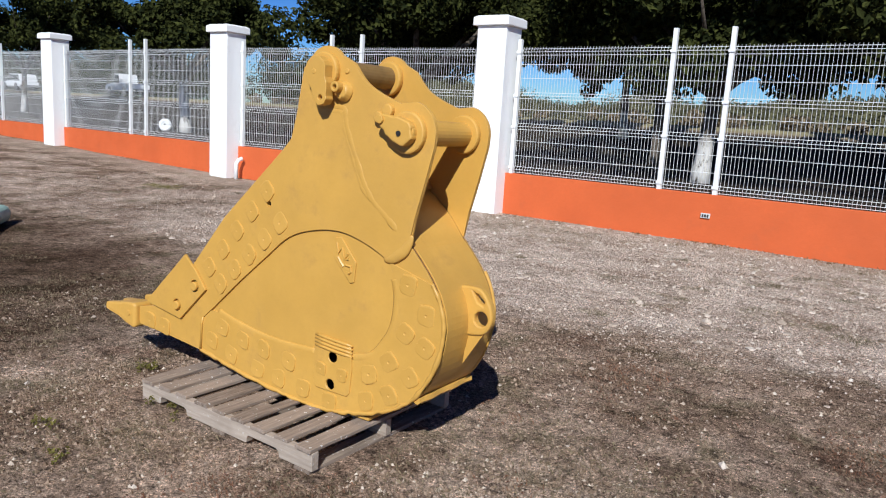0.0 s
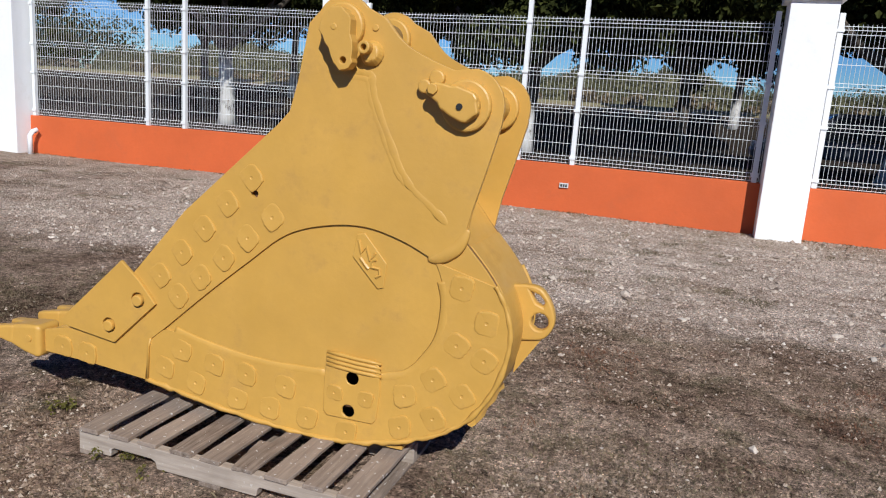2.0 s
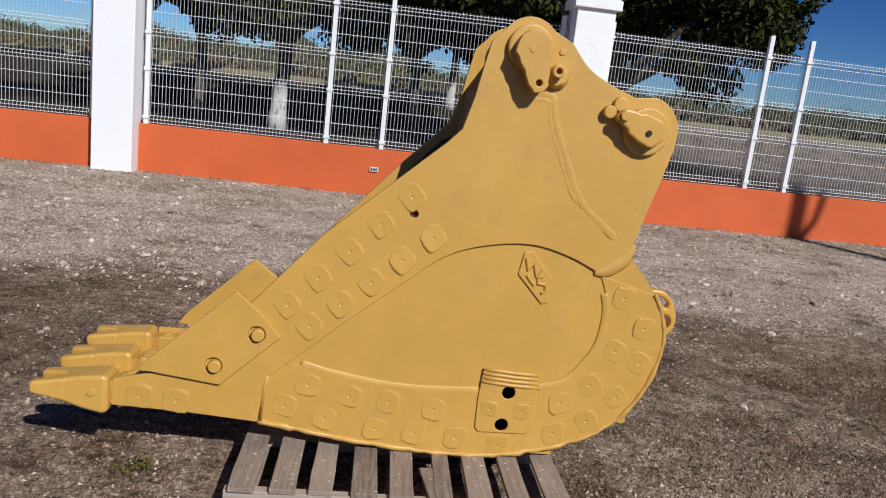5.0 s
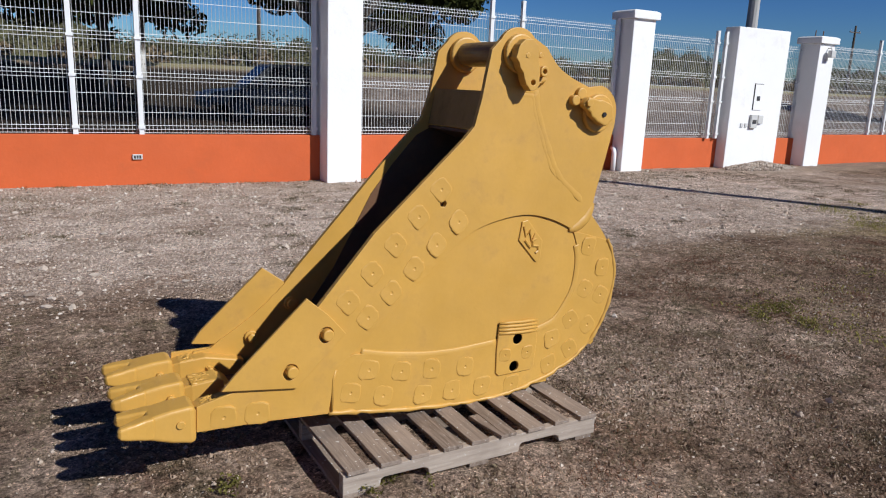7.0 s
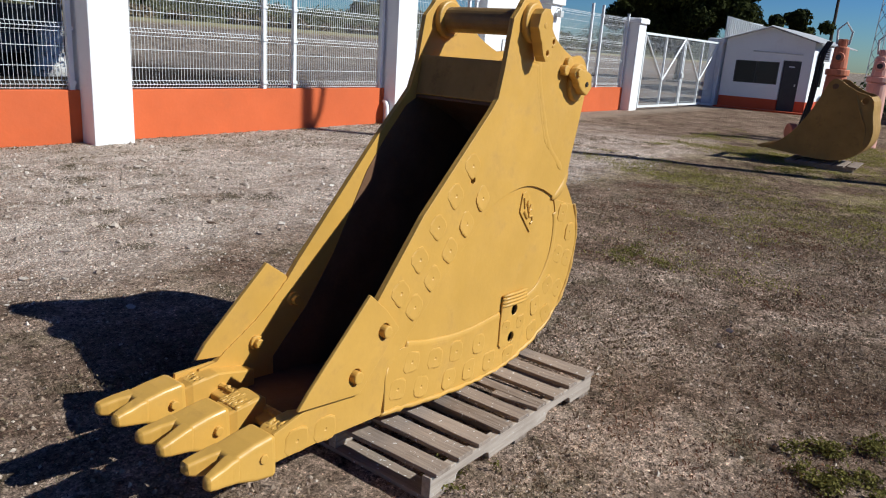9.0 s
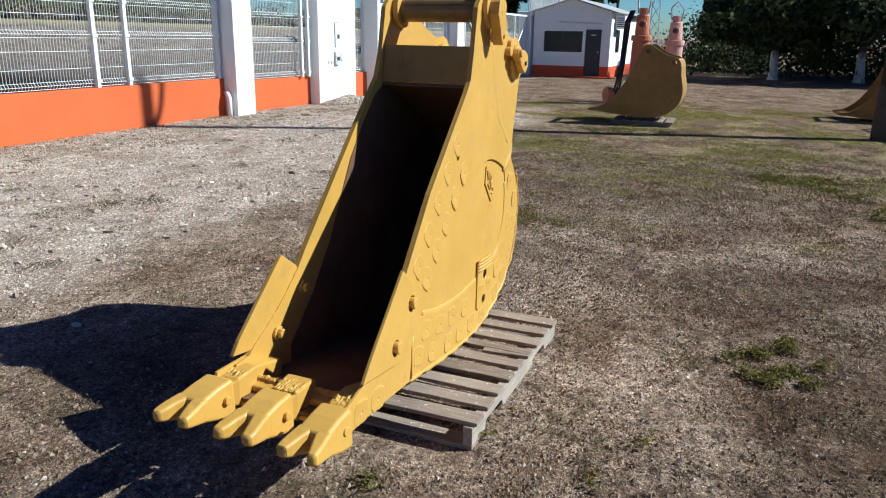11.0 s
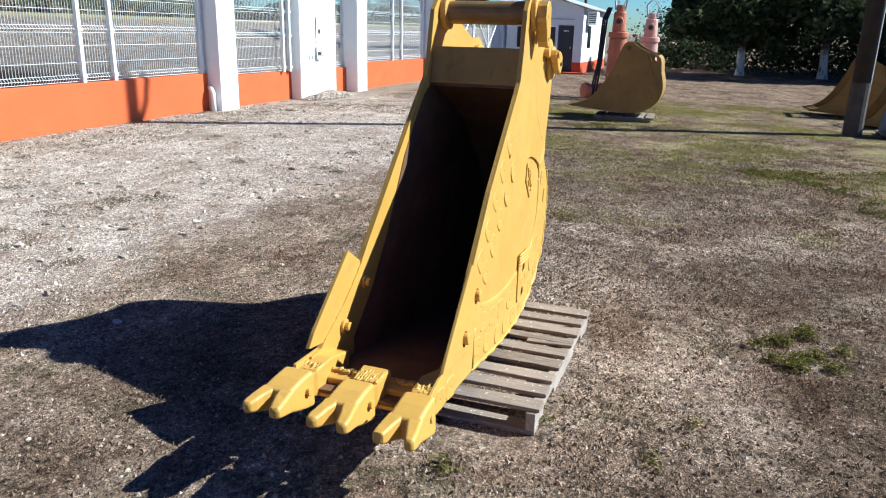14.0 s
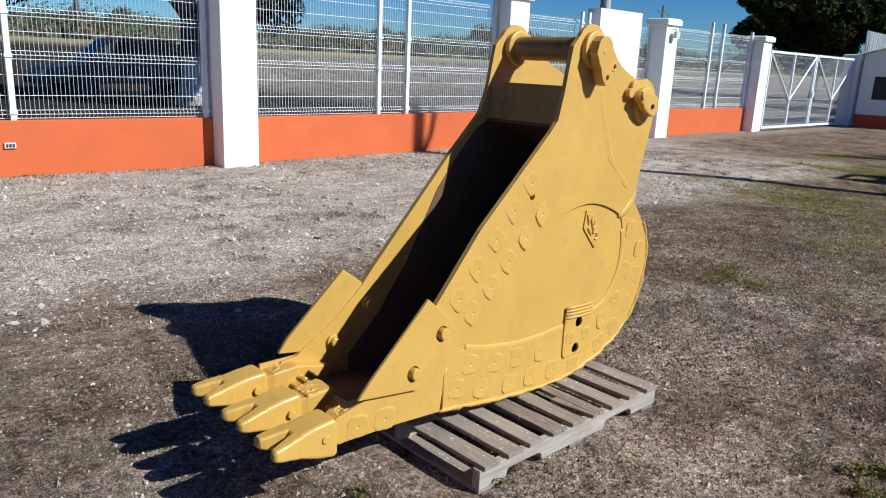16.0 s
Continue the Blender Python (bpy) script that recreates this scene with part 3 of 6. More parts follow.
part("socket_box", boxed((MX0 + 0.9, MY - 0.05, 0.96), (MX0 + 1.06, MY + 0.01, 1.14)), "box_grey", mw, "grey weatherproof socket", bevel=0.006)
for q in (0.38, 0.52):
    part("junction_cover", boxed((MX0 + q, MY - 0.02, 0.88), (MX0 + q + 0.08, MY + 0.01, 0.96)), "box_grey", mw, "small grey junction cover")
for (xa, ya), (xb, yb) in (((6.64, 10.85), (9.14, 10.85)), ((10.82, 10.85), (11.65, 10.75))):
    bm = bmesh.new()
    box(bm, (0, 0, -0.1), (math.hypot(xb - xa, yb - ya), 0.15, WALL_TOP - 0.08), Matrix.Translation((xa, ya, 0)) @ Matrix.Rotation(math.atan2(yb - ya, xb - xa), 4, "Z"))
    thing("wall_low", bm, "orange", "low orange painted masonry wall under the mesh fence", "wall", kind="structure", bevel=0.008)
    fence = empty("mesh_fence", (xa, ya, WALL_TOP), "white welded wire mesh fence beside the meter wall", "fence", "mesh fence sections")
    part("wire_panel", wire_panel((xa, ya + 0.09), (xb, yb + 0.09), WALL_TOP - 0.07), "wire", fence)
    if xa < 9:
        for x in (MX0 - 0.40, MX0 - 0.14):
            fence_post(fence, x, 10.8, WALL_TOP - 0.08, 2.85)

# rubble heap by the meter wall
bm = bmesh.new()
for k in range(900):
    a, r = random.uniform(0, 6.283), random.random() ** 0.7
    x, y = 10.0 + 1.1 * r * math.cos(a), 10.32 + 0.4 * r * math.sin(a)
    z = 0.15 * (1 - r)
    s = random.uniform(0.012, 0.042)
    bmesh.ops.create_icosphere(bm, subdivisions=1, radius=s, matrix=Matrix.Translation((x, y, z)) @ Euler((random.random() * 3, random.random() * 3, 0)).to_matrix().to_4x4() @ Matrix.Diagonal((1, random.uniform(0.6, 1), random.uniform(0.5, 0.9), 1)))
thing("rubble_heap", bm, "stone", "small heap of pale rubble against the meter wall", "rubble", kind="stuff")

# junction boxes on the low wall
for x, y in ((-2.71, 10.74),):
    ob = empty("junction_box", (x, y, 0.42), "small grey junction box set in the orange wall", "junction box")
    part("frame", boxed((x - 0.065, y - 0.02, 0.36), (x + 0.065, y + 0.03, 0.43)), "box_grey", ob, bevel=0.005)
    for q in (-0.035, 0.0, 0.035):
        part("socket", boxed((x + q - 0.012, y - 0.025, 0.375), (x + q + 0.012, y - 0.018, 0.415)), "box_dark", ob)

# drain pipes at pillar feet
for x, y in ((5.99, 10.64), (-12.44, 10.36)):
    bm = bmesh.new()
    tube(bm, [(x, y, -0.02), (x, y, 0.34), (x + 0.02, y + 0.05, 0.42), (x + 0.05, y + 0.12, 0.45)], 0.045, 10)
    thing("drain_pipe", bm, "white", "short white plastic drain pipe at the pillar foot", "pipe", smooth=True)

# yard lamp and two bare rods on a pillar
px, py = PILLARS[6]
lamp = empty("pillar_lamp", (px, py, 2.6), "small grey flood lamp fixed high on a white pillar", "lamp")
part("housing", boxed((px - 0.06, py - 0.16, 2.46), (px + 0.1, py - 0.06, 2.62)), "box_grey", lamp, bevel=0.01)
bm = bmesh.new()
tube(bm, [(px + 0.02, py, 2.66), (px + 0.02, py - 0.08, 2.68), (px + 0.02, py - 0.11, 2.6)], 0.015, 6)
part("bracket", bm, "box_grey", lamp, smooth=True)
for q in (-0.14, 0.14):
    bm = bmesh.new()
    rod(bm, (px + q, py + 0.25, 2.9), (px + q, py + 0.25, 3.06), 0.012, 6)
    thing("steel_rod", bm, "rust", "short bare steel rod standing on the pillar cap", "rod")

# gate
gate = empty("gate", (21.2, 10.35, 0), "white steel double gate with diagonal braces and mesh", "gate")
GX0, GX1, GY = 17.66, 24.78, 10.4
GM = (GX0 + GX1) / 2
for x0, x1 in ((GX0, GM - 0.03), (GM + 0.03, GX1)):
    leaf_frame = bmesh.new()
    for x in (x0, (x0 + x1) / 2, x1 - 0.06):
        box(leaf_frame, (x, GY, 0.08), (x + 0.06, GY + 0.06, 2.42))
    box(leaf_frame, (x0 + 0.06, GY + 0.003, 0.08), (x1 - 0.06, GY + 0.057, 0.15))
    box(leaf_frame, (x0 + 0.06, GY + 0.003, 2.35), (x1 - 0.06, GY + 0.057, 2.42))
    part("gate_frame", leaf_frame, "wire", gate)
    xm = (x0 + x1) / 2 + 0.03
    for xe in (x0 + 0.03, x1 - 0.03):
        bm = bmesh.new()
        rod(bm, (xm, GY + 0.015, 0.95), (xe, GY + 0.015, 2.35), 0.03, 6)
        part("brace", bm, "wire", gate)
    bm = bmesh.new()
    for k in range(int((x1 - x0) / 0.055)):
        x = x0 + 0.03 + k * 0.055
        rod(bm, (x, GY + 0.05, 0.12), (x, GY + 0.05, 2.38), 0.003, 3, caps=False)
    for k in range(12):
        z = 0.2 + k * 0.19
        rod(bm, (x0, GY + 0.05, z), (x1, GY + 0.05, z), 0.004, 3, caps=False)
    part("mesh_infill", bm, "wire", gate)
bm = bmesh.new()
box(bm, (GM - 0.1, GY - 0.04, 1.05), (GM + 0.1, GY, 1.2))
part("latch", bm, "box_grey", gate)
pillar(25.1, 10.3, 2.58)

# ---- house ----
HX, HY0, HY1, HD, EAVE, APEX = 25.0, 7.02, 10.2, 6.5, 2.58, 3.05
house = empty("house", (HX + HD / 2, (HY0 + HY1) / 2, 0), "small white gabled house with a red painted base", "house")
ym = (HY0 + HY1) / 2
DY0, DY1, WY0, WY1 = 7.38, 8.02, 8.14, 9.75
front = bmesh.new()
for y0, y1, z0, z1 in ((HY0, DY0, 0.45, EAVE), (DY1, WY0, 0.45, EAVE), (WY0, WY1, 0.45, 1.0), (WY1, HY1, 0.45, EAVE), (DY0, DY1, 1.9, EAVE), (WY0, WY1, 1.82, EAVE)):
    box(front, (HX, y0, z0), (HX + 0.15, y1, z1))
vs = [front.verts.new((x, y, z)) for x in (HX, HX + 0.15) for y, z in ((HY0, EAVE), (HY1, EAVE), (ym, APEX))]
front.faces.new(vs[:3]); front.faces.new(vs[3:][::-1])
for i, j in ((0, 1), (1, 2), (2, 0)):
    front.faces.new((vs[i], vs[j], vs[3 + j], vs[3 + i]))
part("front_wall", front, "white", house)
base = bmesh.new()
for y0, y1 in ((HY0, DY0), (DY1, HY1)):
    box(base, (HX - 0.004, y0, 0), (HX + 0.15, y1, 0.45))
part("painted_base", base, "red", house, "red painted wall base")
side = boxed((HX + 0.15, HY0, 0), (HX + HD, HY0 + 0.15, EAVE))
part("side_wall", side, "white", house)
part("side_base", boxed((HX + 0.15, HY0 - 0.004, 0), (HX + HD, HY0, 0.45)), "red", house, "red painted wall base")
part("back_side_wall", boxed((HX + 0.15, HY1 - 0.15, 0), (HX + HD, HY1, EAVE)), "white", house)
part("rear_wall", boxed((HX + HD - 0.15, HY0 + 0.15, 0), (HX + HD, HY1 - 0.15, EAVE)), "white", house)
for s in (-1, 1):
    bm = bmesh.new()
    y_e = ym + s * ((HY1 - HY0) / 2 + 0.28)
    z_e = EAVE - 0.28 * (APEX - EAVE) / ((HY1 - HY0) / 2)
    for x in np.arange(HX - 0.25, HX + HD + 0.2, 0.1):
        lift = 0.025 if int(round((x - HX) / 0.1)) % 2 else 0.0
        v = [bm.verts.new(p) for p in ((x, ym, APEX + 0.03 + lift), (x + 0.1, ym, APEX + 0.055 - lift), (x + 0.1, y_e, z_e + 0.055 - lift), (x, y_e, z_e + 0.03 + lift))]
        bm.faces.new(v)
    bmesh.ops.remove_doubles(bm, verts=bm.verts, dist=0.001)
    g = bmesh.ops.solidify(bm, geom=list(bm.faces), thickness=0.03)
    part("roof", bm, "roof", house, "grey corrugated roof sheet")
door = part("door", boxed((HX + 0.04, DY0 + 0.02, 0.03), (HX + 0.09, DY1 - 0.02, 1.89)), "box_dark", house, "dark brown door")
part("door_sign", boxed((HX + 0.025, DY0 + 0.22, 1.66), (HX + 0.04, DY0 + 0.42, 1.7)), "white", door, "small white sign strip")
part("door_handle", boxed((HX + 0.0, DY0 + 0.09, 0.98), (HX + 0.04, DY0 + 0.13, 1.06)), "box_grey", door)
win = part("window", boxed((HX + 0.05, WY0, 1.0), (HX + 0.08, WY1, 1.82)), "glass", house, "wide dark glazed window")
for y in (WY0, (WY0 + WY1) / 2, WY1 - 0.04):
    part("mullion", boxed((HX + 0.03, y, 1.005), (HX + 0.1, y + 0.04, 1.815)), "box_dark", win, "dark window mullion")
part("window", boxed((HX + 1.2, HY0 - 0.01, 1.0), (HX + 2.0, HY0 + 0.02, 1.9)), "glass", house, "dark side window")
part("doorstep", boxed((HX - 0.5, HY0 - 0.2, -0.04), (HX - 0.005, HY1, 0.06)), "red", house, "red painted step along the front")
bm = bmesh.new()
rod(bm, (HX - 0.03, WY1 - 0.6, 2.18), (HX - 0.03, DY0, 2.12), 0.02, 6)
part("conduit", bm, "box_grey", house, "grey wall conduit")
ac = empty("air_conditioner", (HX + 1.0, HY0 - 0.35, 1.95), "white wall-mounted air conditioner outdoor unit", "air conditioner")
part("casing", boxed((HX + 0.75, HY0 - 0.4, 1.95), (HX + 1.45, HY0 - 0.02, 2.45)), "white", ac, bevel=0.02)
bm = bmesh.new()
for k in range(5):
    box(bm, (HX + 0.74, HY0 - 0.36, 2.02 + 0.08 * k), (HX + 0.75, HY0 - 0.08, 2.06 + 0.08 * k))
part("grille", bm, "box_dark", ac, "dark slotted grille")

shed = empty("warehouse", (36, 12.2, 0), "tall white corrugated warehouse behind the house", "warehouse")
bm = bmesh.new()
prev = None
for k in range(41):
    y = 11.2 + 0.05 * k
    x = 34.0 + 0.04 * (k % 2)
    pair = (bm.verts.new((x, y, 0)), bm.verts.new((x, y, 3.5 + 0.24 * (y - 11.2))))
    if prev:
        bm.faces.new((prev[0], pair[0], pair[1], prev[1]))
    prev = pair
bmesh.ops.solidify(bm, geom=list(bm.faces), thickness=0.03)
part("corrugated_wall", bm, "white", shed)
part("side_wall", boxed((34.1, 13.05, 0), (40, 13.2, 3.9)), "white", shed)


# ---- trees, shrubs and distance ----
def leaf_mesh(name, mat, centres, normals, size, parent=None, aspect=0.55, droop=0.0):
    """Many small folded leaves at the given places, as one mesh."""
    n = len(centres)
    rng = np.random.default_rng(n)
    a = rng.normal(size=(n, 3)); a /= np.linalg.norm(a, axis=1)[:, None]
    b = np.cross(a, normals); b /= np.linalg.norm(b, axis=1)[:, None] + 1e-9
    c = np.cross(b, normals)
    s = size * rng.uniform(0.6, 1.4, size=(n, 1))
    tip, root = centres + b * s * 0.5 - np.array([0, 0, droop]) * s, centres - b * s * 0.5
    l, r = centres + c * s * 0.5 * aspect + normals * s * 0.1, centres - c * s * 0.5 * aspect + normals * s * 0.1
    v = np.stack([root, r, tip, l], axis=1).reshape(-1, 3)
    if parent is not None:
        v = v - np.array(top_of(parent))
    me = bpy.data.meshes.new(name)
    me.from_pydata(v.tolist(), [], [(4 * k, 4 * k + 1, 4 * k + 2, 4 * k + 3) for k in range(n)])
    me.materials.append(M[mat])
    ob = new(name, me)
    ob.parent = parent
    return ob


def crown_points(clumps, count, rng):
    """Places in shells round the clumps (centre, radius), with outward normals."""
    w = np.array([r ** 2 for _, r in clumps]); w = w / w.sum()
    pick = rng.choice(len(clumps), size=count, p=w)
    c = np.array([q for q, _ in clumps])[pick]
    r = np.array([q for _, q in clumps])[pick][:, None]
    d = rng.normal(size=(count, 3)); d /= np.linalg.norm(d, axis=1)[:, None]
    rad = r * rng.uniform(0.55, 1.08, size=(count, 1))
    nrm = d + 0.7 * rng.normal(size=(count, 3)) + np.array([0, 0, 0.4])
    nrm /= np.linalg.norm(nrm, axis=1)[:, None]
    return c + d * rad * np.array([1, 1, 0.75]), nrm


def tree(x, y, height, spread, seed, low=3.6, leaves=9000, size=0.2, white=True, trunk_r=0.26, lean=0.0, mat="leaf_dark", label="large broad tree with a whitewashed trunk and dark leaves"):
    rng = np.random.default_rng(seed)
    z0 = ground_z(x, y)
    ob = empty("tree", (x, y, z0), label, "tree", "trees outside the yard")
    bm = bmesh.new()
    fork = low - 0.8
    pts = [(x + lean * s + 0.06 * math.sin(3 * s + seed), y + 0.05 * math.cos(2 * s + seed), z0 - 0.1 + s * fork) for s in np.linspace(0, 1, 7)]
    tube(bm, pts, [trunk_r * (1.2 - 0.3 * min(1, 4 * s) - 0.15 * s) for s in np.linspace(0, 1, 7)], 10)
    part("trunk", jitter(bm, 0.04, 2.5), ("bark_white_tall" if seed in (13, 14) else "bark_white") if white else "bark", ob, smooth=True)
    top = Vector(pts[-1])
    clumps = []
    limbs = 7
    for k in range(limbs):
        a = 2 * math.pi * k / limbs + rng.uniform(-0.4, 0.4)
        reach = spread * rng.uniform(0.45, 0.8)
        end = top + Vector((reach * math.cos(a), reach * math.sin(a), rng.uniform(0.35, 0.75) * (height - low)))
        midp = top.lerp(end, 0.5) + Vector((0, 0, -0.25 * reach * 0.4))
        bm = bmesh.new()
        tube(bm, [top - Vector((0, 0, 0.2)), top.lerp(midp, 0.5), midp, midp.lerp(end, 0.6), end], [trunk_r * 0.55, trunk_r * 0.45, trunk_r * 0.33, trunk_r * 0.22, trunk_r * 0.1], 6)
        part("limb", bm, "bark", ob, smooth=True)
        for q in (midp.lerp(end, 0.4), end):
            for _ in range(3):
                o = Vector(rng.normal(size=3)) * spread * 0.17
                clumps.append((tuple(q + o), spread * rng.uniform(0.14, 0.25)))
    for k in range(16):
        a, r = rng.uniform(0, 6.283), spread * math.sqrt(rng.uniform(0.1, 1))
        z = z0 + low + (height - low) * (0.1 + 0.75 * (1 - (r / spread) ** 2) * rng.uniform(0.2, 1))
        clumps.append(((x + lean + r * math.cos(a), y + r * math.sin(a), z), spread * rng.uniform(0.12, 0.22)))
    p, n = crown_points(clumps, leaves, rng)
    keep = p[:, 2] > z0 + low - 1.1 + 0.38 * np.sin(1.3 * p[:, 0] + 1.7 * p[:, 1] + seed) + 0.3 * np.sin(3.1 * p[:, 0] - 2.3 * p[:, 1]) + 0.25 * rng.normal(size=len(p))
    leaf_mesh("crown", mat, p[keep], n[keep], size, ob)
    return ob


# seeds 19 to 21 are a second row, added to shade the ground
TREES = [(-5.3, 19.7, 8.2, 4.6, 11, 3.3), (3.4, 19.0, 7.8, 4.2, 12, 3.2), (-15.3, 20.3, 8.4, 4.9, 13, 3.4), (-28.05, 20.3, 8.2, 3.9, 14, 3.3), (-13.0, 33.5, 10.5, 4.8, 15, 4.3), (-20.5, 33.5, 10.5, 4.8, 16, 4.3), (-56.5, 27.0, 11.0, 5.4, 17, 4.0), (0.5, 33.6, 11.0, 5.0, 18, 4.4), (-9.0, 26.5, 8.4, 3.8, 19, 4.0), (-1.5, 27.0, 8.6, 4.4, 20, 4.0), (-21.0, 27.0, 8.2, 3.4, 21, 4.0)]
for x, y, h, sp, sd, low in TREES:
    tree(x, y, h, sp, sd, low, leaves=38000 if x > -30 else 26000, size=0.2 if y < 22 else 0.27, white=sd < 19, trunk_r={11: 0.24, 12: 0.34, 13: 0.27, 14: 0.26}.get(sd, 0.22), label="large broad tree with a whitewashed trunk and dark leaves" if sd < 19 else "large broad tree with a dark trunk, added in a second row for shade")
# big tree past the gate and the house, and the shady belt at the yard's end
tree(48.0, 20.5, 11.4, 5.3, 31, 3.0, 52000, 0.32, False, label="large dark leafy tree beyond the house")
tree(48.0, 14.3, 5.6, 3.2, 32, 2.4, 16000, 0.34, False, label="dark leafy tree behind the warehouse")
# the last tree is unseen, added only to shade the long building's forecourt
BELT = [(29.0, 0.88, 5.2, 3.2, 41, 2.3, 8000), (29.0, -2.38, 6.0, 3.4, 42, 2.5, 8000), (38.0, 1.6, 4.9, 3.0, 50, 2.2, 7000), (34.0, -5.6, 7.0, 4.0, 43, 3.0, 7000), (38.0, -8.5, 8.0, 4.6, 44, 2.8, 9000), (33.5, -10.5, 9.0, 6.0, 45, 4.4, 20000), (31.0, -20.0, 8.0, 5.0, 46, 3.0, 12000), (37.0, -15.0, 8.0, 5.0, 47, 2.6, 12000), (32.5, -14.0, 9.2, 6.2, 48, 4.6, 20000), (26.5, -18.5, 9.0, 6.0, 49, 4.4, 20000)]
for x, y, h, sp, sd, low, many in BELT:
    tree(x, y, h, sp, sd, low, leaves=many, size=0.3, white=sd in (41, 42, 43, 44), trunk_r=0.2, mat="leaf_mid" if many < 10000 else "leaf_dark", label="dark leafy tree at the shady end of the yard")


def shrub_belt(name, boxes, count, mat, size, label, seed):
    rng = np.random.default_rng(seed)
    clumps = []
    for x0, x1, y0, y1, hmin, hmax, n in boxes:
        for _ in range(n):
            x, y = rng.uniform(x0, x1), rng.uniform(y0, y1)
            r = rng.uniform(hmin, hmax) * 0.5
            z = ground_z(x, y)
            clumps.append(((x, y, z + r * 0.75), r))
            clumps.append(((x + rng.normal() * r * 0.6, y + rng.normal() * r * 0.6, z + r * rng.uniform(0.4, 1.3)), r * 0.6))
    p, n = crown_points(clumps, count, rng)
    ob = leaf_mesh(name, mat, p, n, size)
    tagged(ob, label, "shrubs", kind="stuff")


shrub_belt("roadside_shrubs", [(-48, 120, 52, 57, 1.6, 3.8, 110), (-160, -70, 48, 60, 3, 6, 50), (120, 240, 50, 70, 4, 8, 40)], 150000, "leaf_bush", 0.2, "dusty olive shrubs beyond the highway", 5)
def hedge_ridge(x0, x1, y0, y1, low, high, seed, leaves):
    """A rough, uneven bank of thick brush with loose leaves all over it."""
    def lift(x, a):
        y = (y0 + y1) / 2 - (y1 - y0) / 2 * math.cos(a)
        top = low + (high - low) * smooth01(-0.4, 0.5, noise.noise(Vector((x * 0.07, seed, 2.0))) + 0.3 * noise.noise(Vector((x * 0.3, seed, 7.0))))
        bulge = 1 + 0.3 * noise.noise(Vector((x * 0.8, y * 0.8, seed))) + 0.25 * noise.noise(Vector((x * 2.1, y * 2.1, seed)))
        return (x, y, ground_z(x, y) - 0.1 + top * max(0.0, math.sin(a)) ** 0.6 * bulge)

    xs = [float(x) for x in np.arange(x0, x1, 0.35)]
    bm = bmesh.new()
    rows = [[bm.verts.new(lift(x, math.pi * k / 12)) for k in range(13)] for x in xs]
    for a, b in zip(rows, rows[1:]):
        for k in range(12):
            bm.faces.new((a[k], b[k], b[k + 1], a[k + 1]))
    ob = thing("brush_bank", bm, "brush", "dusty olive brush on the far side of the highway", "shrubs", kind="stuff", smooth=True)
    rng = np.random.default_rng(int(seed * 10))
    pts = np.array([lift(float(x), math.pi * float(a)) for x, a in zip(rng.uniform(x0, x1, leaves), rng.uniform(0.03, 0.62, leaves))])
    pts += rng.normal(size=pts.shape) * np.array([0.12, 0.12, 0.16])
    nr = rng.normal(size=pts.shape) + np.array([0, -0.6, 0.7])
    nr /= np.linalg.norm(nr, axis=1)[:, None]
    tagged(leaf_mesh("brush_leaves", "leaf_bush", pts, nr, 0.2), "dusty olive leaves of the brush beyond the highway", "shrubs", kind="stuff")


hedge_ridge(-48, 130, 48.5, 53.5, 0.9, 2.9, 3.0, 110000)
shrub_belt("dark_thicket", [(-130, -50, 47.5, 53, 4.0, 8.0, 70)], 60000, "leaf_dark", 0.3, "dark leafy thicket beyond the highway", 25)
shrub_belt("roadside_weeds", [(-60, 90, 47, 49.5, 0.7, 1.5, 150)], 22000, "dry_grass", 0.3, "dry straw-coloured tall grass along the highway", 6)
shrub_belt("hedge_undergrowth", [(30, 38, 3.5, 6.2, 1.0, 2.2, 16), (30.5, 38, -6, 4, 1.0, 2.4, 50), (29, 36, -20, -6, 1.0, 2.4, 40), (37.5, 42, -22, 5, 3.0, 5.0, 50)], 34000, "leaf_mid", 0.2, "grey-green undergrowth at the yard's end", 7)


def wire_run(bm, a, b, sag, r=0.012):
    a, b = Vector(a), Vector(b)
    tube(bm, [a.lerp(b, s) - Vector((0, 0, sag * 4 * s * (1 - s))) for s in np.linspace(0, 1, 11)], r, 3)


def utility_pole(x, y, h, r, mat, label, arm=True):
    z = ground_z(x, y)
    ob = empty("utility_pole", (x, y, z), label, "utility pole", "utility poles")
    bm = bmesh.new()
    rod(bm, (x, y, z - 0.1), (x, y, z + h), r, 12, r * 0.62)
    part("shaft", bm, mat, ob, smooth=False)
    if arm:
        part("crossarm", boxed((x - 0.9, y - 0.05, z + h - 0.7), (x + 0.9, y + 0.05, z + h - 0.6)), mat, ob)
        for q in (-0.8, 0.0, 0.8):
            bm = bmesh.new()
            rod(bm, (x + q, y, z + h - 0.6), (x + q, y, z + h - 0.42), 0.05, 8, 0.035)
            part("insulator", bm, "box_grey", ob)
    return ob


utility_pole(11.25, 12.0, 9.5, 0.15, "galv", "grey concrete utility pole behind the fence")
utility_pole(9.5, 47.5, 8.5, 0.14, "bark", "dark wooden utility pole beyond the highway")
utility_pole(71.5, 47.0, 7.0, 0.16, "bark", "dark wooden utility pole beyond the highway")
utility_pole(48.0, 11.0, 8.0, 0.12, "bark", "dark wooden utility pole behind the house")
bm = bmesh.new()
for dz in (0.0, 0.35):
    wire_run(bm, (9.5, 47.5, 9.9 + dz), (11.25, 12.0, 8.8 + dz), 0.9)
    wire_run(bm, (11.25, 12.0, 8.8 + dz), (48.0, 11.0, 7.4 + dz), 0.9)
thing("power_cables", bm, "dark", "thin dark overhead power cables between the poles", "cable", kind="stuff")

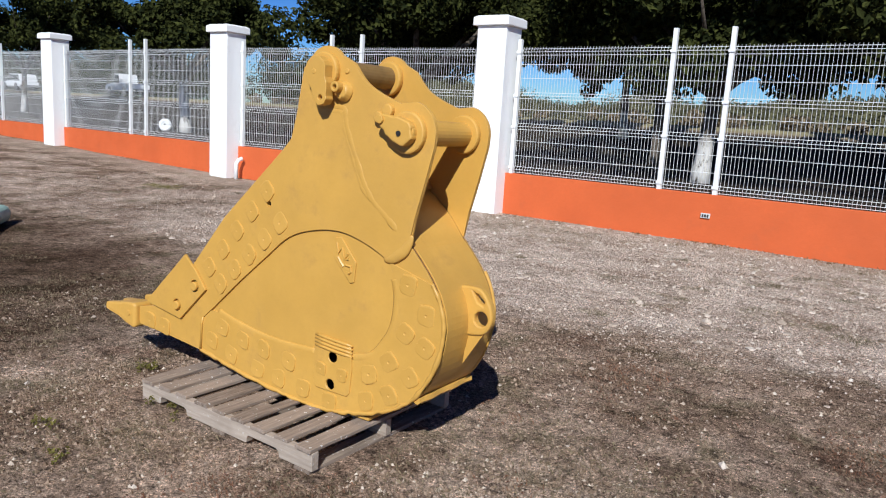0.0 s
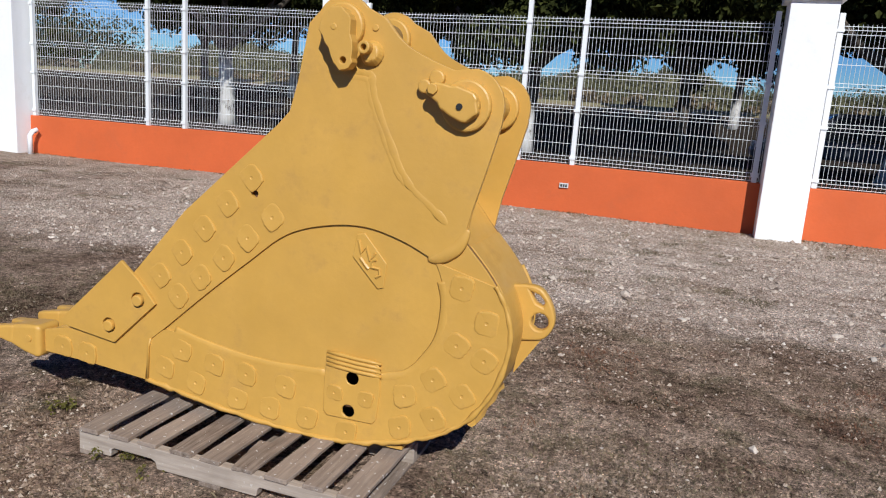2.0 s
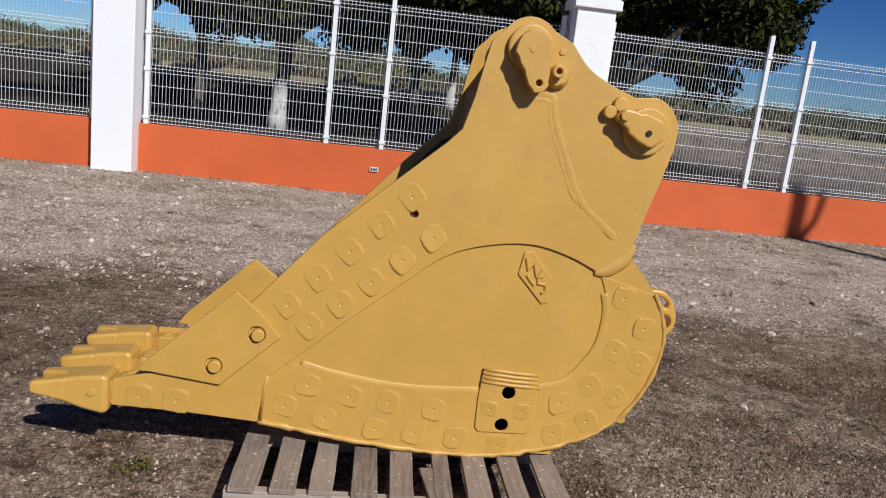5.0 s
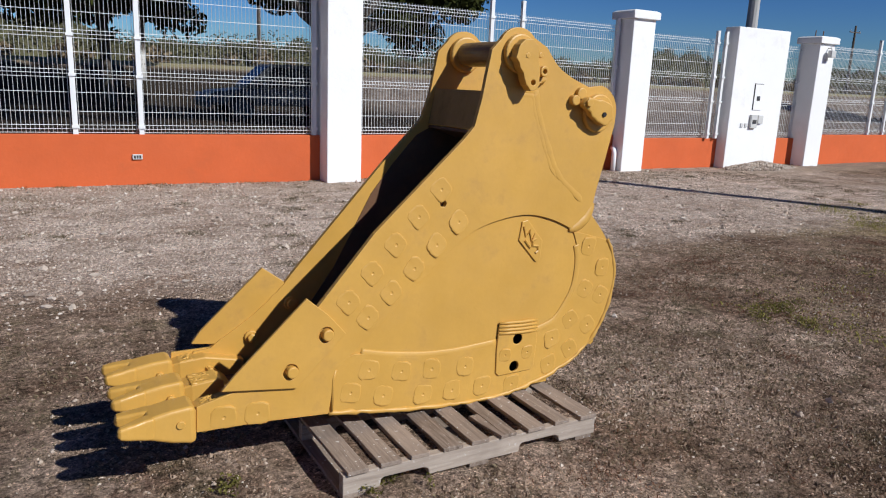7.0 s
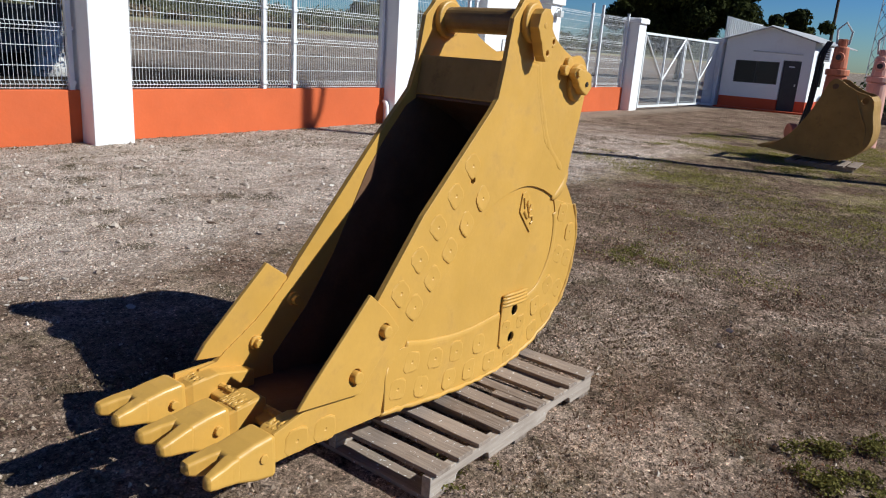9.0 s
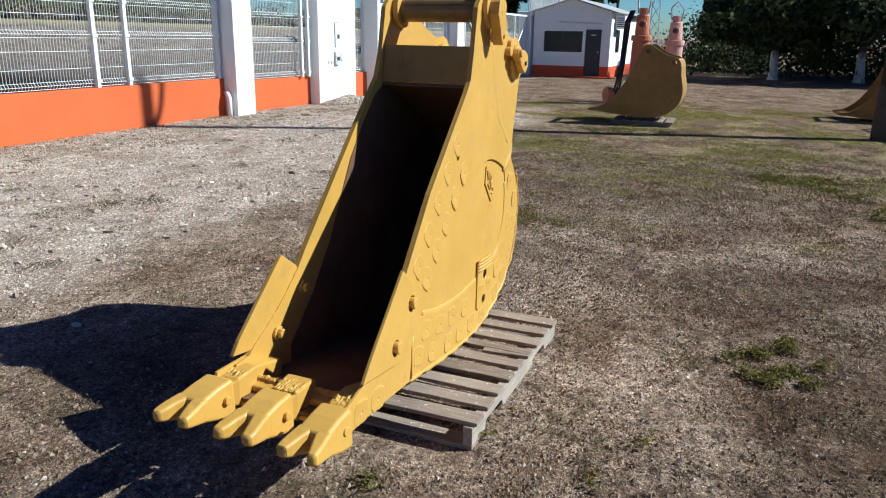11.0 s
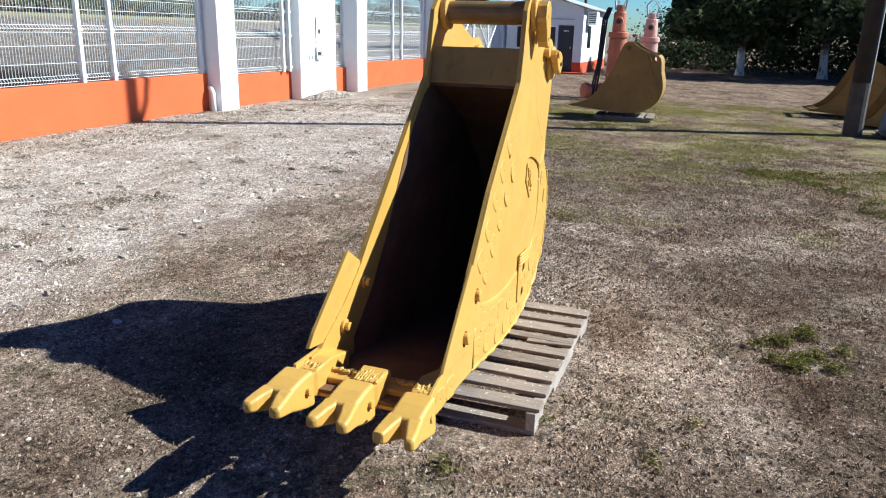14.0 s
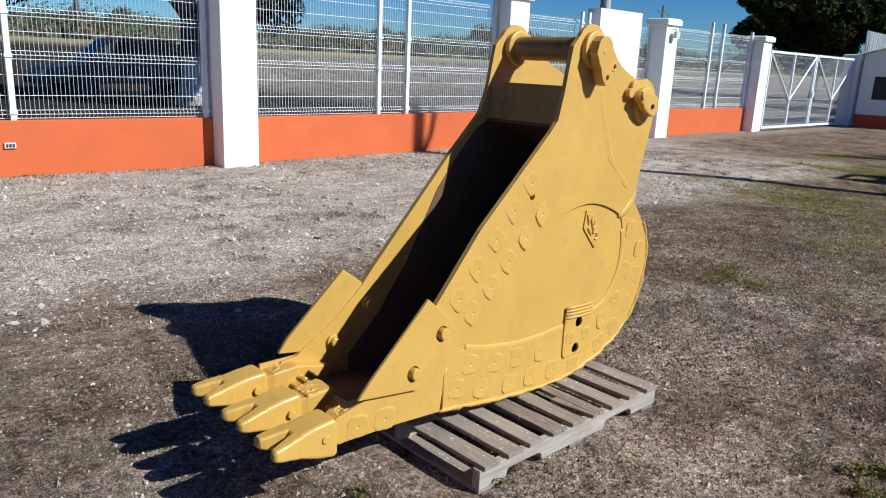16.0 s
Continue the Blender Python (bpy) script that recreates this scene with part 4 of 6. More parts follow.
# lattice mast far behind the house
mast = empty("lattice_mast", (60, 10, 0), "thin grey lattice radio mast far behind the house", "mast")
bm = bmesh.new()
for s in (-1, 1):
    rod(bm, (60, 10 + s * 0.4, 0), (60, 10 + s * 0.16, 14), 0.035, 5)
for k in range(13):
    w0, w1 = 0.4 - 0.24 * k / 13, 0.4 - 0.24 * (k + 1) / 13
    rod(bm, (60, 10 - w0, 14 * k / 13), (60, 10 + w1, 14 * (k + 1) / 13), 0.03, 4)
    rod(bm, (60, 10 + w0, 14 * k / 13), (60, 10 - w1, 14 * (k + 1) / 13), 0.03, 4)
part("lattice", bm, "box_grey", mast)

# yard pole whose shadow crosses the gravel
yp = empty("yard_pole", (9.9, -0.86, ground_z(9.9, -0.86)), "tall dark round yard pole on a grey footing", "pole")
bm = bmesh.new()
rod(bm, (9.9, -0.86, -0.3), (9.9, -0.86, 10.8), 0.165, 16, 0.13)
part("shaft", jitter(bm, 0.01, 0.8), "creosote", yp, "dark creosoted shaft", smooth=True)
bm = bmesh.new()
rod(bm, (9.9, -0.86, -0.3), (9.9, -0.86, 0.85), 0.176, 16, 0.17)
part("footing_sleeve", bm, "pole_foot", yp, "greyer weathered foot of the pole")
bm = bmesh.new()
tube(bm, [(9.9, -0.86, 9.6), (10.06, -0.86, 9.85), (10.22, -0.86, 10.15), (10.32, -0.86, 10.7)], 0.07, 6)
part("bracket", bm, "galv", yp)
bm = bmesh.new()
tube(bm, [(10.08, -1.04, -0.2), (10.11, -1.06, 3.0), (10.06, -1.01, 6.0)], 0.018, 5)
part("guy_cable", bm, "box_grey", yp)


# old tyre painted white, standing by a trunk
tyre_at = Vector((-28.35, 19.5, ground_z(-28.35, 19.5)))
tyre = empty("painted_tyre", tyre_at, "old white painted tyre standing beside a tree trunk", "tyre")
bm = bmesh.new()
rings = []
for k in range(25):
    a = 2 * math.pi * k / 24
    rings.append((tyre_at.x + 0.19 * math.cos(a) * 0.81, tyre_at.y + 0.19 * math.cos(a) * 0.58, tyre_at.z + 0.28 + 0.19 * math.sin(a)))
tube(bm, rings, 0.095, 10)
part("tyre_body", jitter(bm, 0.012, 5.0), "white", tyre, smooth=True)
bm = bmesh.new()
rod(bm, tyre_at + Vector((0.03, -0.05, 0.28)), tyre_at + Vector((-0.03, 0.05, 0.28)), 0.12, 20)
part("hub_plate", bm, "white", tyre, "white hub plate with a dark bore")
bm = bmesh.new()
rod(bm, tyre_at + Vector((0.04, -0.067, 0.31)), tyre_at + Vector((0.028, -0.047, 0.31)), 0.04, 10)
part("bore", bm, "dark", tyre, "dark bore")


# ---- vehicles ----
def wheel(parent, x, y, z, r, side):
    w = bmesh.new()
    rod(w, (x, y - 0.11, z), (x, y + 0.11, z), r, 20)
    ob = part("wheel", w, "dark", parent, "black tyre", bevel=0.03)
    h = bmesh.new()
    rod(h, (x, y + side * 0.1, z), (x, y + side * 0.125, z), r * 0.62, 14)
    part("rim", h, "galv" if parent["category"] == "van" else "box_dark", ob, "dark steel rim")
    return ob


def vehicle(name, label, category, body_mat, x, y, z, heading, length, height, pickup):
    """A parked or standing car, built along x at the origin and then turned into place."""
    ob = empty(name, (0, 0, 0), label, category)
    w, hl = 0.9, length / 2
    belt = height * 0.56
    low = [(-hl, 0.45), (-hl + 0.05, belt * 0.95), (-hl + 0.3, belt), (hl - 1.25, belt), (hl - 0.25, belt * 0.88), (hl, belt * 0.7), (hl, 0.42), (hl - 0.5, 0.4), (-hl + 0.5, 0.4)]
    part("body", plate(low, -w, w), body_mat, ob, bevel=0.08, segments=3)
    if pickup:
        cab = [(-0.35, belt), (-0.2, height), (0.75, height), (1.35, belt)]
        glassy = [(-0.24, belt + 0.03), (-0.12, height - 0.09), (0.7, height - 0.09), (1.2, belt + 0.03)]
    else:
        cab = [(-hl + 0.15, belt), (-hl + 0.5, height), (0.45, height), (1.25, belt)]
        glassy = [(-hl + 0.45, belt + 0.05), (-hl + 0.65, height - 0.1), (0.4, height - 0.1), (0.98, belt + 0.05)]
    part("cab", plate(cab, -w * 0.86, w * 0.86), body_mat, ob, bevel=0.07, segments=3)
    (xa, za), (xb, zb) = cab[3], cab[2]
    slope = Vector((za - zb, 0, xb - xa)).normalized() * 0.014
    slope = slope if slope.x > 0 else -slope
    lo_, hi_ = (xa + (xb - xa) * 0.12, za + (zb - za) * 0.12), (xa + (xb - xa) * 0.88, za + (zb - za) * 0.88)
    part("windscreen", plate([lo_, hi_, (hi_[0] + slope.x, hi_[1] + slope.z), (lo_[0] + slope.x, lo_[1] + slope.z)], -w * 0.74, w * 0.74), "glass", ob, "dark sloping windscreen")
    for s in (-1, 1):
        y0 = s * w * 0.86
        part("window", plate(glassy, y0 + s * 0.012, y0 - s * 0.01), "glass", ob, "dark side window")
        for px_ in (-hl + 0.95, hl - 0.95):
            wheel(ob, px_, s * (w - 0.07), 0.37, 0.37, s)
    part("headlamp", boxed((hl - 0.06, -w + 0.08, belt * 0.66), (hl + 0.015, -w + 0.4, belt * 0.82)), "lamp", ob, "clear headlamp")
    part("headlamp", boxed((hl - 0.06, w - 0.4, belt * 0.66), (hl + 0.015, w - 0.08, belt * 0.82)), "lamp", ob, "clear headlamp")
    part("bumper", boxed((hl - 0.1, -w + 0.02, 0.34), (hl + 0.07, w - 0.02, 0.55)), "box_dark" if pickup else body_mat, ob, bevel=0.03)
    part("bumper", boxed((-hl - 0.07, -w + 0.02, 0.38), (-hl + 0.1, w - 0.02, 0.58)), "box_dark", ob, bevel=0.03)
    if pickup:
        part("bed_interior", boxed((-hl + 0.12, -w + 0.12, belt - 0.02), (-0.42, w - 0.12, belt + 0.012)), "box_dark", ob, "dark load bed")
    ob.matrix_basis = pose(x, y, z, 0, 0, heading)
    return ob


vehicle("parked_suv", "dark blue sport utility vehicle parked under the trees", "car", "car_dark", 2.95, 22.4, ground_z(2.95, 22.4) - 0.03, 180, 4.7, 1.62, False)
vehicle("pickup_truck", "white single-cab pickup truck standing beside the highway", "car", "car_white", -58.6, 36.5, ground_z(-58.6, 36.5), 170, 5.0, 1.8, True)

vehicle("parked_car", "white car standing beside the highway under the trees", "car", "car_white", -76.1, 36.0, ground_z(-76.1, 36.0), 175, 4.6, 1.6, False)

# shaded building at the far end of the yard
bh = empty("long_building", (30, -11.5, 0), "low grey plastered building in deep tree shade", "building")
BX, BY0, BY1, BH = 27.5, -16.5, -6.9, 3.0
gaps = [(-8.7, -7.6, 1.1, 2.1), (-10.2, -9.2, 0.05, 2.1), (-12.4, -10.8, 1.1, 2.1)]
edge = BY1
for y0, y1, z0, z1 in gaps:
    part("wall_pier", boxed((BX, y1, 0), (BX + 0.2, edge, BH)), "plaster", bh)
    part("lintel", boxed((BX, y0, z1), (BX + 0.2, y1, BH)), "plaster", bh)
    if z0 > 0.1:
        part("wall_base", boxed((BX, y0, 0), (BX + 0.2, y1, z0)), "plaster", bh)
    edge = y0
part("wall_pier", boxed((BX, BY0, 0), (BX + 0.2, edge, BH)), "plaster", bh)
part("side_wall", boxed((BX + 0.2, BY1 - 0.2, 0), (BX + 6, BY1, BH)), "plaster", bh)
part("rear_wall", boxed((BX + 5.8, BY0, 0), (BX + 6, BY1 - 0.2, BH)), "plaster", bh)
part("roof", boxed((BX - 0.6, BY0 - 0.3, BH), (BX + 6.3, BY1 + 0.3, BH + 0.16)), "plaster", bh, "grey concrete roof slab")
for y0, y1, z0, z1 in gaps:
    part("door" if z0 < 0.1 else "window", boxed((BX + 0.08, y0, z0), (BX + 0.12, y1, z1)), "box_dark" if z0 < 0.1 else "glass", bh, "dark doorway leaf" if z0 < 0.1 else "dark window pane")
ch = empty("garden_chair", (26.4, -7.2, 0), "dull grey garden chair beside the shaded building", "chair")
cx, cy = 26.4, -7.2
part("seat", boxed((cx - 0.25, cy - 0.25, 0.41), (cx + 0.25, cy + 0.25, 0.45)), "plaster", ch, bevel=0.01)
part("backrest", boxed((cx + 0.2, cy - 0.25, 0.45), (cx + 0.25, cy + 0.25, 0.88)), "plaster", ch, bevel=0.01)
for sx in (-0.22, 0.22):
    for sy in (-0.22, 0.22):
        part("leg", boxed((cx + sx - 0.02, cy + sy - 0.02, 0), (cx + sx + 0.02, cy + sy + 0.02, 0.41)), "plaster", ch)


# ---- the excavator bucket ----
NEAR, FAR = 2.455, 2.97
bucket = empty("excavator_bucket", (-2.45, 2.72, 0.118), "yellow painted steel excavator bucket with three teeth, lying on a pallet", "excavator bucket")


def flank_near(x):
    return 2.452 + 0.0276 * (x + 3.5)


def flank_far(x):
    return 3.004 - 0.042 * (x + 3.5)


def flare(bm):
    """The bucket narrows from its cutting edge towards the heel, on both flanks."""
    for v in bm.verts:
        near, far = flank_near(v.co.x), flank_far(v.co.x)
        u = (v.co.y - NEAR) / (FAR - NEAR)
        if u < 0:
            v.co.y += near - NEAR
        elif u > 1:
            v.co.y += far - FAR
        else:
            v.co.y = near + u * (far - near)
    return bm


def bpart(name, bm, mat="yellow", parent=None, label="", **kw):
    return part(name, flare(bm), mat, parent or bucket, label, **kw)


PIN_A, PIN_B = (-2.215, 1.69), (-1.745, 1.447)
BELLY = spline([(-3.565, 0.243), (-3.07, 0.208), (-2.742, 0.156), (-2.40, 0.12), (-2.15, 0.121), (-1.885, 0.178), (-1.69, 0.278), (-1.575, 0.43), (-1.527, 0.605), (-1.545, 0.735), (-1.61, 0.851), (-1.72, 0.972)], 5)
HIP = [(-1.70, 1.09), (-1.66, 1.235), (-1.622, 1.39)] + arc(*PIN_B, 0.128, -8, 78, 8)
SADDLE = spline([(-1.80, 1.563), (-1.904, 1.601), (-1.99, 1.648), (-2.06, 1.725)], 4)
LOBE = arc(PIN_A[0], PIN_A[1], 0.108, 40, 150, 10)
FRONT = [(-2.352, 1.70), (-2.372, 1.60), (-2.39, 1.50), (-2.422, 1.383), (-2.47, 1.33), (-2.88, 0.955), (-3.09, 0.712), (-3.25, 0.53), (-3.40, 0.395)]
TORCH_CUT = spline([(-3.098, 0.632), (-3.24, 0.505), (-3.40, 0.397)], 12)
TORCH_CUT = [(x + 0.006 * noise.noise(Vector((k * 0.9, 2.0, 3.0))), z + 0.005 * noise.noise(Vector((k * 1.1, 7.0, 5.0)))) for k, (x, z) in enumerate(TORCH_CUT)]
FRONT_FAR = FRONT[:3] + [(-2.43, 1.388), (-2.483, 1.33), (-2.618, 1.188), (-2.835, 0.94), (-3.045, 0.70), (-3.09, 0.645)] + TORCH_CUT + [(-3.43, 0.372)]
ARCH = spline([(-2.967, 0.461), (-2.764, 0.640), (-2.578, 0.795), (-2.42, 0.918), (-2.257, 0.972), (-2.10, 0.985), (-1.956, 0.953), (-1.823, 0.894)], 5)
BAND_TOP = spline([(-3.05, 0.40), (-2.958, 0.452), (-2.785, 0.412), (-2.529, 0.378), (-2.25, 0.385), (-2.222, 0.45), (-2.05, 0.445), (-1.97, 0.42), (-1.90, 0.445), (-1.825, 0.53), (-1.782, 0.62), (-1.772, 0.74), (-1.80, 0.84), (-1.823, 0.89)], 4)

full = BELLY + HIP + SADDLE + LOBE + FRONT + [(-3.50, 0.365)]
full_far = BELLY + HIP + SADDLE + LOBE + FRONT_FAR + [(-3.50, 0.365)]
DOT = ring_pts(-2.562, 1.06, 0.016, 12)
HOLES = [ring_pts(-2.121, 0.392, 0.026, 16), ring_pts(-2.133, 0.256, 0.026, 16)]
WIDE = [ring_pts(-2.13, 0.392, 0.05, 16), ring_pts(-2.142, 0.25, 0.05, 16)]
bpart("side_plate", plate(full, NEAR + 0.008, NEAR + 0.02, [DOT, *WIDE]), label="", bevel=0.004)
bpart("side_plate", plate(full_far, FAR - 0.02, FAR - 0.008, [DOT]), bevel=0.004)
# proud cheek plates above the arch, on both flanks
cheek = ARCH + [(-1.76, 0.935), (-1.725, 0.975)] + HIP + SADDLE + LOBE + FRONT + [(-3.597, 0.352), (-3.60, 0.25), (-3.33, 0.236), (-3.075, 0.213), (-3.045, 0.395)]
bpart("cheek_plate", jitter(plate(cheek, NEAR - 0.004, NEAR + 0.008, [DOT]), 0.0012, 6.0), bevel=0.0022)
cheek = ARCH + [(-1.76, 0.935), (-1.725, 0.975)] + HIP + SADDLE + LOBE + FRONT_FAR + [(-3.59, 0.37), (-3.60, 0.252), (-3.33, 0.236), (-3.075, 0.213), (-3.045, 0.395)]
bpart("cheek_plate", plate(cheek, FAR - 0.008, FAR + 0.004, [DOT]), bevel=0.005)
belly_in = [p for p in BELLY if -3.08 < p[0]]
belly_in = belly_in[:-6]
band = BAND_TOP + belly_in[::-1]
bpart("wear_band", jitter(plate(band, NEAR + 0.0015, NEAR + 0.008, [WIDE[0], HOLES[1]]), 0.002, 9.0), bevel=0.008, segments=3)
bpart("wear_band", plate(band, FAR - 0.008, FAR - 0.0015), bevel=0.008)
# soft weld fillet along the band's upper edge
bm = bmesh.new()
for line in ([(-2.93, 0.447), (-2.785, 0.412), (-2.529, 0.378), (-2.23, 0.385)], [(-2.01, 0.41), (-1.90, 0.445), (-1.825, 0.53), (-1.782, 0.62), (-1.772, 0.74), (-1.79, 0.82)]):
    tube(bm, [(x, NEAR + 0.0085, z + 0.002 * noise.noise(Vector((x * 22, z * 22, 4)))) for x, z in spline(line, 6)], 0.024, 8)
for v in bm.verts:
    v.co.y = NEAR + 0.0085 + (v.co.y - NEAR - 0.0085) * 0.30
bpart("weld_fillet", bm, smooth=True)
bm = bmesh.new()
line = spline([(-1.85, 0.90), (-1.81, 0.905), (-1.765, 0.935), (-1.73, 0.975), (-1.712, 1.02)], 6)
tube(bm, [(x, NEAR + 0.003, z + 0.003 * noise.noise(Vector((x * 30, z * 30, 6)))) for x, z in line], [0.012 + 0.016 * math.sin(math.pi * k / (len(line) - 1)) for k in range(len(line))], 8)
for v in bm.verts:
    v.co.y = NEAR + 0.003 + (v.co.y - NEAR - 0.003) * 0.45
bpart("weld_fillet", bm, smooth=True)
# ragged lower edge of the wear band
bm = bmesh.new()
edge_pts = [(x, NEAR + 0.004 + 0.003 * math.sin(40 * x), z + 0.003 + 0.007 * noise.noise(Vector((x * 30, 0, 0)))) for x, z in spline([p for p in belly_in], 3)]
tube(bm, edge_pts, [0.011 + 0.006 * noise.noise(Vector((p[0] * 19, 3.0, p[2] * 19))) for p in edge_pts], 6)
bpart("edge_weld", bm, smooth=True)
bm = bmesh.new()
tube(bm, [(x, FAR - 0.004, z + 0.003) for x, z in belly_in], 0.009, 6)
bpart("edge_weld", bm, smooth=True)

# curved shell between the flanks: rolled outside, bare worn steel inside
TOP_SHELL = spline([(-1.72, 0.972), (-1.80, 1.065), (-1.90, 1.15), (-2.05, 1.24), (-2.22, 1.32), (-2.385, 1.375)], 4)
shell_line = BELLY + TOP_SHELL[1:]


def sheet(line, y0, y1, thick, inward):
    bm = bmesh.new()
    rings = []
    for k, (x, z) in enumerate(line):
        a, b = line[max(0, k - 1)], line[min(len(line) - 1, k + 1)]
        t = Vector((b[0] - a[0], b[1] - a[1])).normalized()
        n = Vector((-t.y, t.x)) * inward
        q = (x + n.x * thick, z + n.y * thick)
        rings.append([bm.verts.new(p) for p in ((x, y0, z), (x, y1, z), (q[0], y1, q[1]), (q[0], y0, q[1]))])
    for a, b in zip(rings, rings[1:]):
        for k in range(4):
            bm.faces.new((a[k], a[(k + 1) % 4], b[(k + 1) % 4], b[k]))
    bm.faces.new(rings[0])
    bm.faces.new(rings[-1][::-1])
    return bm


bpart("shell", sheet([(x, z) for x, z in shell_line], NEAR + 0.021, FAR - 0.021, 0.014, 1), bevel=0.0, label="rolled yellow outer shell")
inner = []
for k, (x, z) in enumerate(shell_line):
    a, b = shell_line[max(0, k - 1)], shell_line[min(len(shell_line) - 1, k + 1)]
    t = Vector((b[0] - a[0], b[1] - a[1])).normalized()
    inner.append((x - t.y * 0.017, z + t.x * 0.017))
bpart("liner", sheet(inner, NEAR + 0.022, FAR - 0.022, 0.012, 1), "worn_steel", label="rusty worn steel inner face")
# the shell stands a little proud round the heel
heel = [p for p in BELLY if p[0] > -2.1][3:-1]
bpart("heel_strip", sheet(heel, NEAR + 0.03, FAR - 0.03, 0.006, -1), bevel=0.002)
# torque box between the hinge plates
bpart("torque_plate", plate([(-2.395, 1.365), (-2.365, 1.53), (-2.345, 1.53), (-2.37, 1.37)], NEAR + 0.021, FAR - 0.021), "shaded_yellow", label="front plate in yellow darkened to stand for shade", bevel=0.003)
bpart("torque_plate", plate([(-2.36, 1.525), (-1.93, 1.205), (-1.915, 1.18), (-1.945, 1.185), (-2.355, 1.50)], NEAR + 0.021, FAR - 0.021), bevel=0.003)

# bare worn steel on the inner flanks, behind the painted rim
RIM = [(-2.37, 1.355), (-2.455, 1.31), (-2.575, 1.175), (-2.68, 1.04), (-2.86, 0.70), (-3.0, 0.50), (-3.17, 0.32)]
wall_in = [(x, z + 0.004) for x, z in BELLY if x > -3.2] + TOP_SHELL[1:-1] + RIM
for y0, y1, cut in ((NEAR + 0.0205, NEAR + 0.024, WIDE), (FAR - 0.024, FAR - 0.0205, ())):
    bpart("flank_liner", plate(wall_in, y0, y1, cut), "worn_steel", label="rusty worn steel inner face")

# hinge bosses and pins
for (cx, cz), r in ((PIN_A, 0.082), (PIN_B, 0.088)):
    bm = bmesh.new()
    rod(bm, (cx, NEAR - 0.03, cz), (cx, NEAR + 0.0, cz), r, 28)
    bpart("pin_boss", bm, bevel=0.008)
    bm = bmesh.new()
    rod(bm, (cx, FAR - 0.055, cz), (cx, FAR - 0.02, cz), r, 28)
    bpart("pin_boss", bm, bevel=0.008)
    bm = bmesh.new()
    rod(bm, (cx, NEAR - 0.055, cz), (cx, FAR + 0.03, cz), 0.055, 24)
    bpart("hinge_pin", bm, "pin_steel" if cz > 1.6 else "yellow", label="greasy round steel pin" if cz > 1.6 else "", bevel=0.005)


def bean(cx, cz, dx, dz, r0, r1, n=10):
    """Outline of a rounded link from one centre to another."""
    a = math.degrees(math.atan2(dz, dx))
    return arc(cx, cz, r0, a + 90, a + 270, n) + arc(cx + dx, cz + dz, r1, a - 90, a + 90, n)


def worn(outline, amount, seed, steps=5):
    """The outline with an uneven, built-up edge."""
    out = []
    for k, (x, z) in enumerate(outline):
        x1, z1 = outline[(k + 1) % len(outline)]
        many = max(1, min(steps, int(math.hypot(x1 - x, z1 - z) / 0.012)))
        for j in range(many):
            px, pz = x + (x1 - x) * j / many, z + (z1 - z) * j / many
            n = noise.noise_vector(Vector((px * 38, pz * 38, seed)))
            out.append((px + amount * n.x, pz + amount * n.z))
    return out


keeper = bpart("pin_keeper", plate(worn(bean(*PIN_A, 0.034, -0.116, 0.060, 0.035), 0.010, 1.0), NEAR - 0.078, NEAR - 0.03, [ring_pts(PIN_A[0] + 0.034, PIN_A[1] - 0.118, 0.012, 10)]), bevel=0.008, segments=3)
bm = bmesh.new()
rod(bm, (PIN_A[0] - 0.004, NEAR - 0.0805, PIN_A[1] - 0.008), (PIN_A[0] - 0.004, NEAR - 0.07, PIN_A[1] - 0.008), 0.013, 6)
bpart("grease_nipple", bm, "yellow", keeper, bevel=0.003)
bm = bmesh.new()
rod(bm, (-2.106, NEAR - 0.032, 1.606), (-2.104, NEAR, 1.602), 0.034, 20, 0.047)
boss = bpart("bolt_boss", jitter(bm, 0.005, 30.0), bevel=0.006)
nut = bpart("nut", plate(ring_pts(-2.112, 1.620, 0.023, 14), NEAR - 0.066, NEAR - 0.028, [ring_pts(-2.112, 1.620, 0.011, 10)]), "yellow", boss, bevel=0.004)
keeper = bpart("pin_keeper", plate(worn(bean(*PIN_B, -0.098, 0.044, 0.058, 0.030), 0.012, 5.0), NEAR - 0.068, NEAR - 0.03), bevel=0.008)
bm = bmesh.new()
rod(bm, (-1.85, NEAR - 0.079, 1.495), (-1.85, NEAR - 0.066, 1.495), 0.02, 6)
bpart("keeper_bolt", bm, "yellow", keeper, bevel=0.003)
bm = bmesh.new()
rod(bm, (-1.895, NEAR - 0.034, 1.503), (-1.895, NEAR, 1.503), 0.024, 14)
bpart("stop_lug", bm, bevel=0.005)
bm = bmesh.new()
rod(bm, (-1.855, NEAR - 0.026, 1.533), (-1.855, NEAR, 1.533), 0.028, 14)
bpart("stop_lug", bm, bevel=0.006)
bm = bmesh.new()
rod(bm, (PIN_B[0] - 0.008, NEAR - 0.074, PIN_B[1] - 0.004), (PIN_B[0] - 0.008, NEAR - 0.068, PIN_B[1] - 0.004), 0.011, 10)
bpart("grease_hole", bm, "dark", keeper, "small dark grease hole")

# small welded lug over the bolt boss
bpart("weld_lug", plate(worn(ring_pts(-2.095, 1.69, 0.012, 10), 0.004, 2.0), NEAR - 0.009, NEAR - 0.002), bevel=0.003)
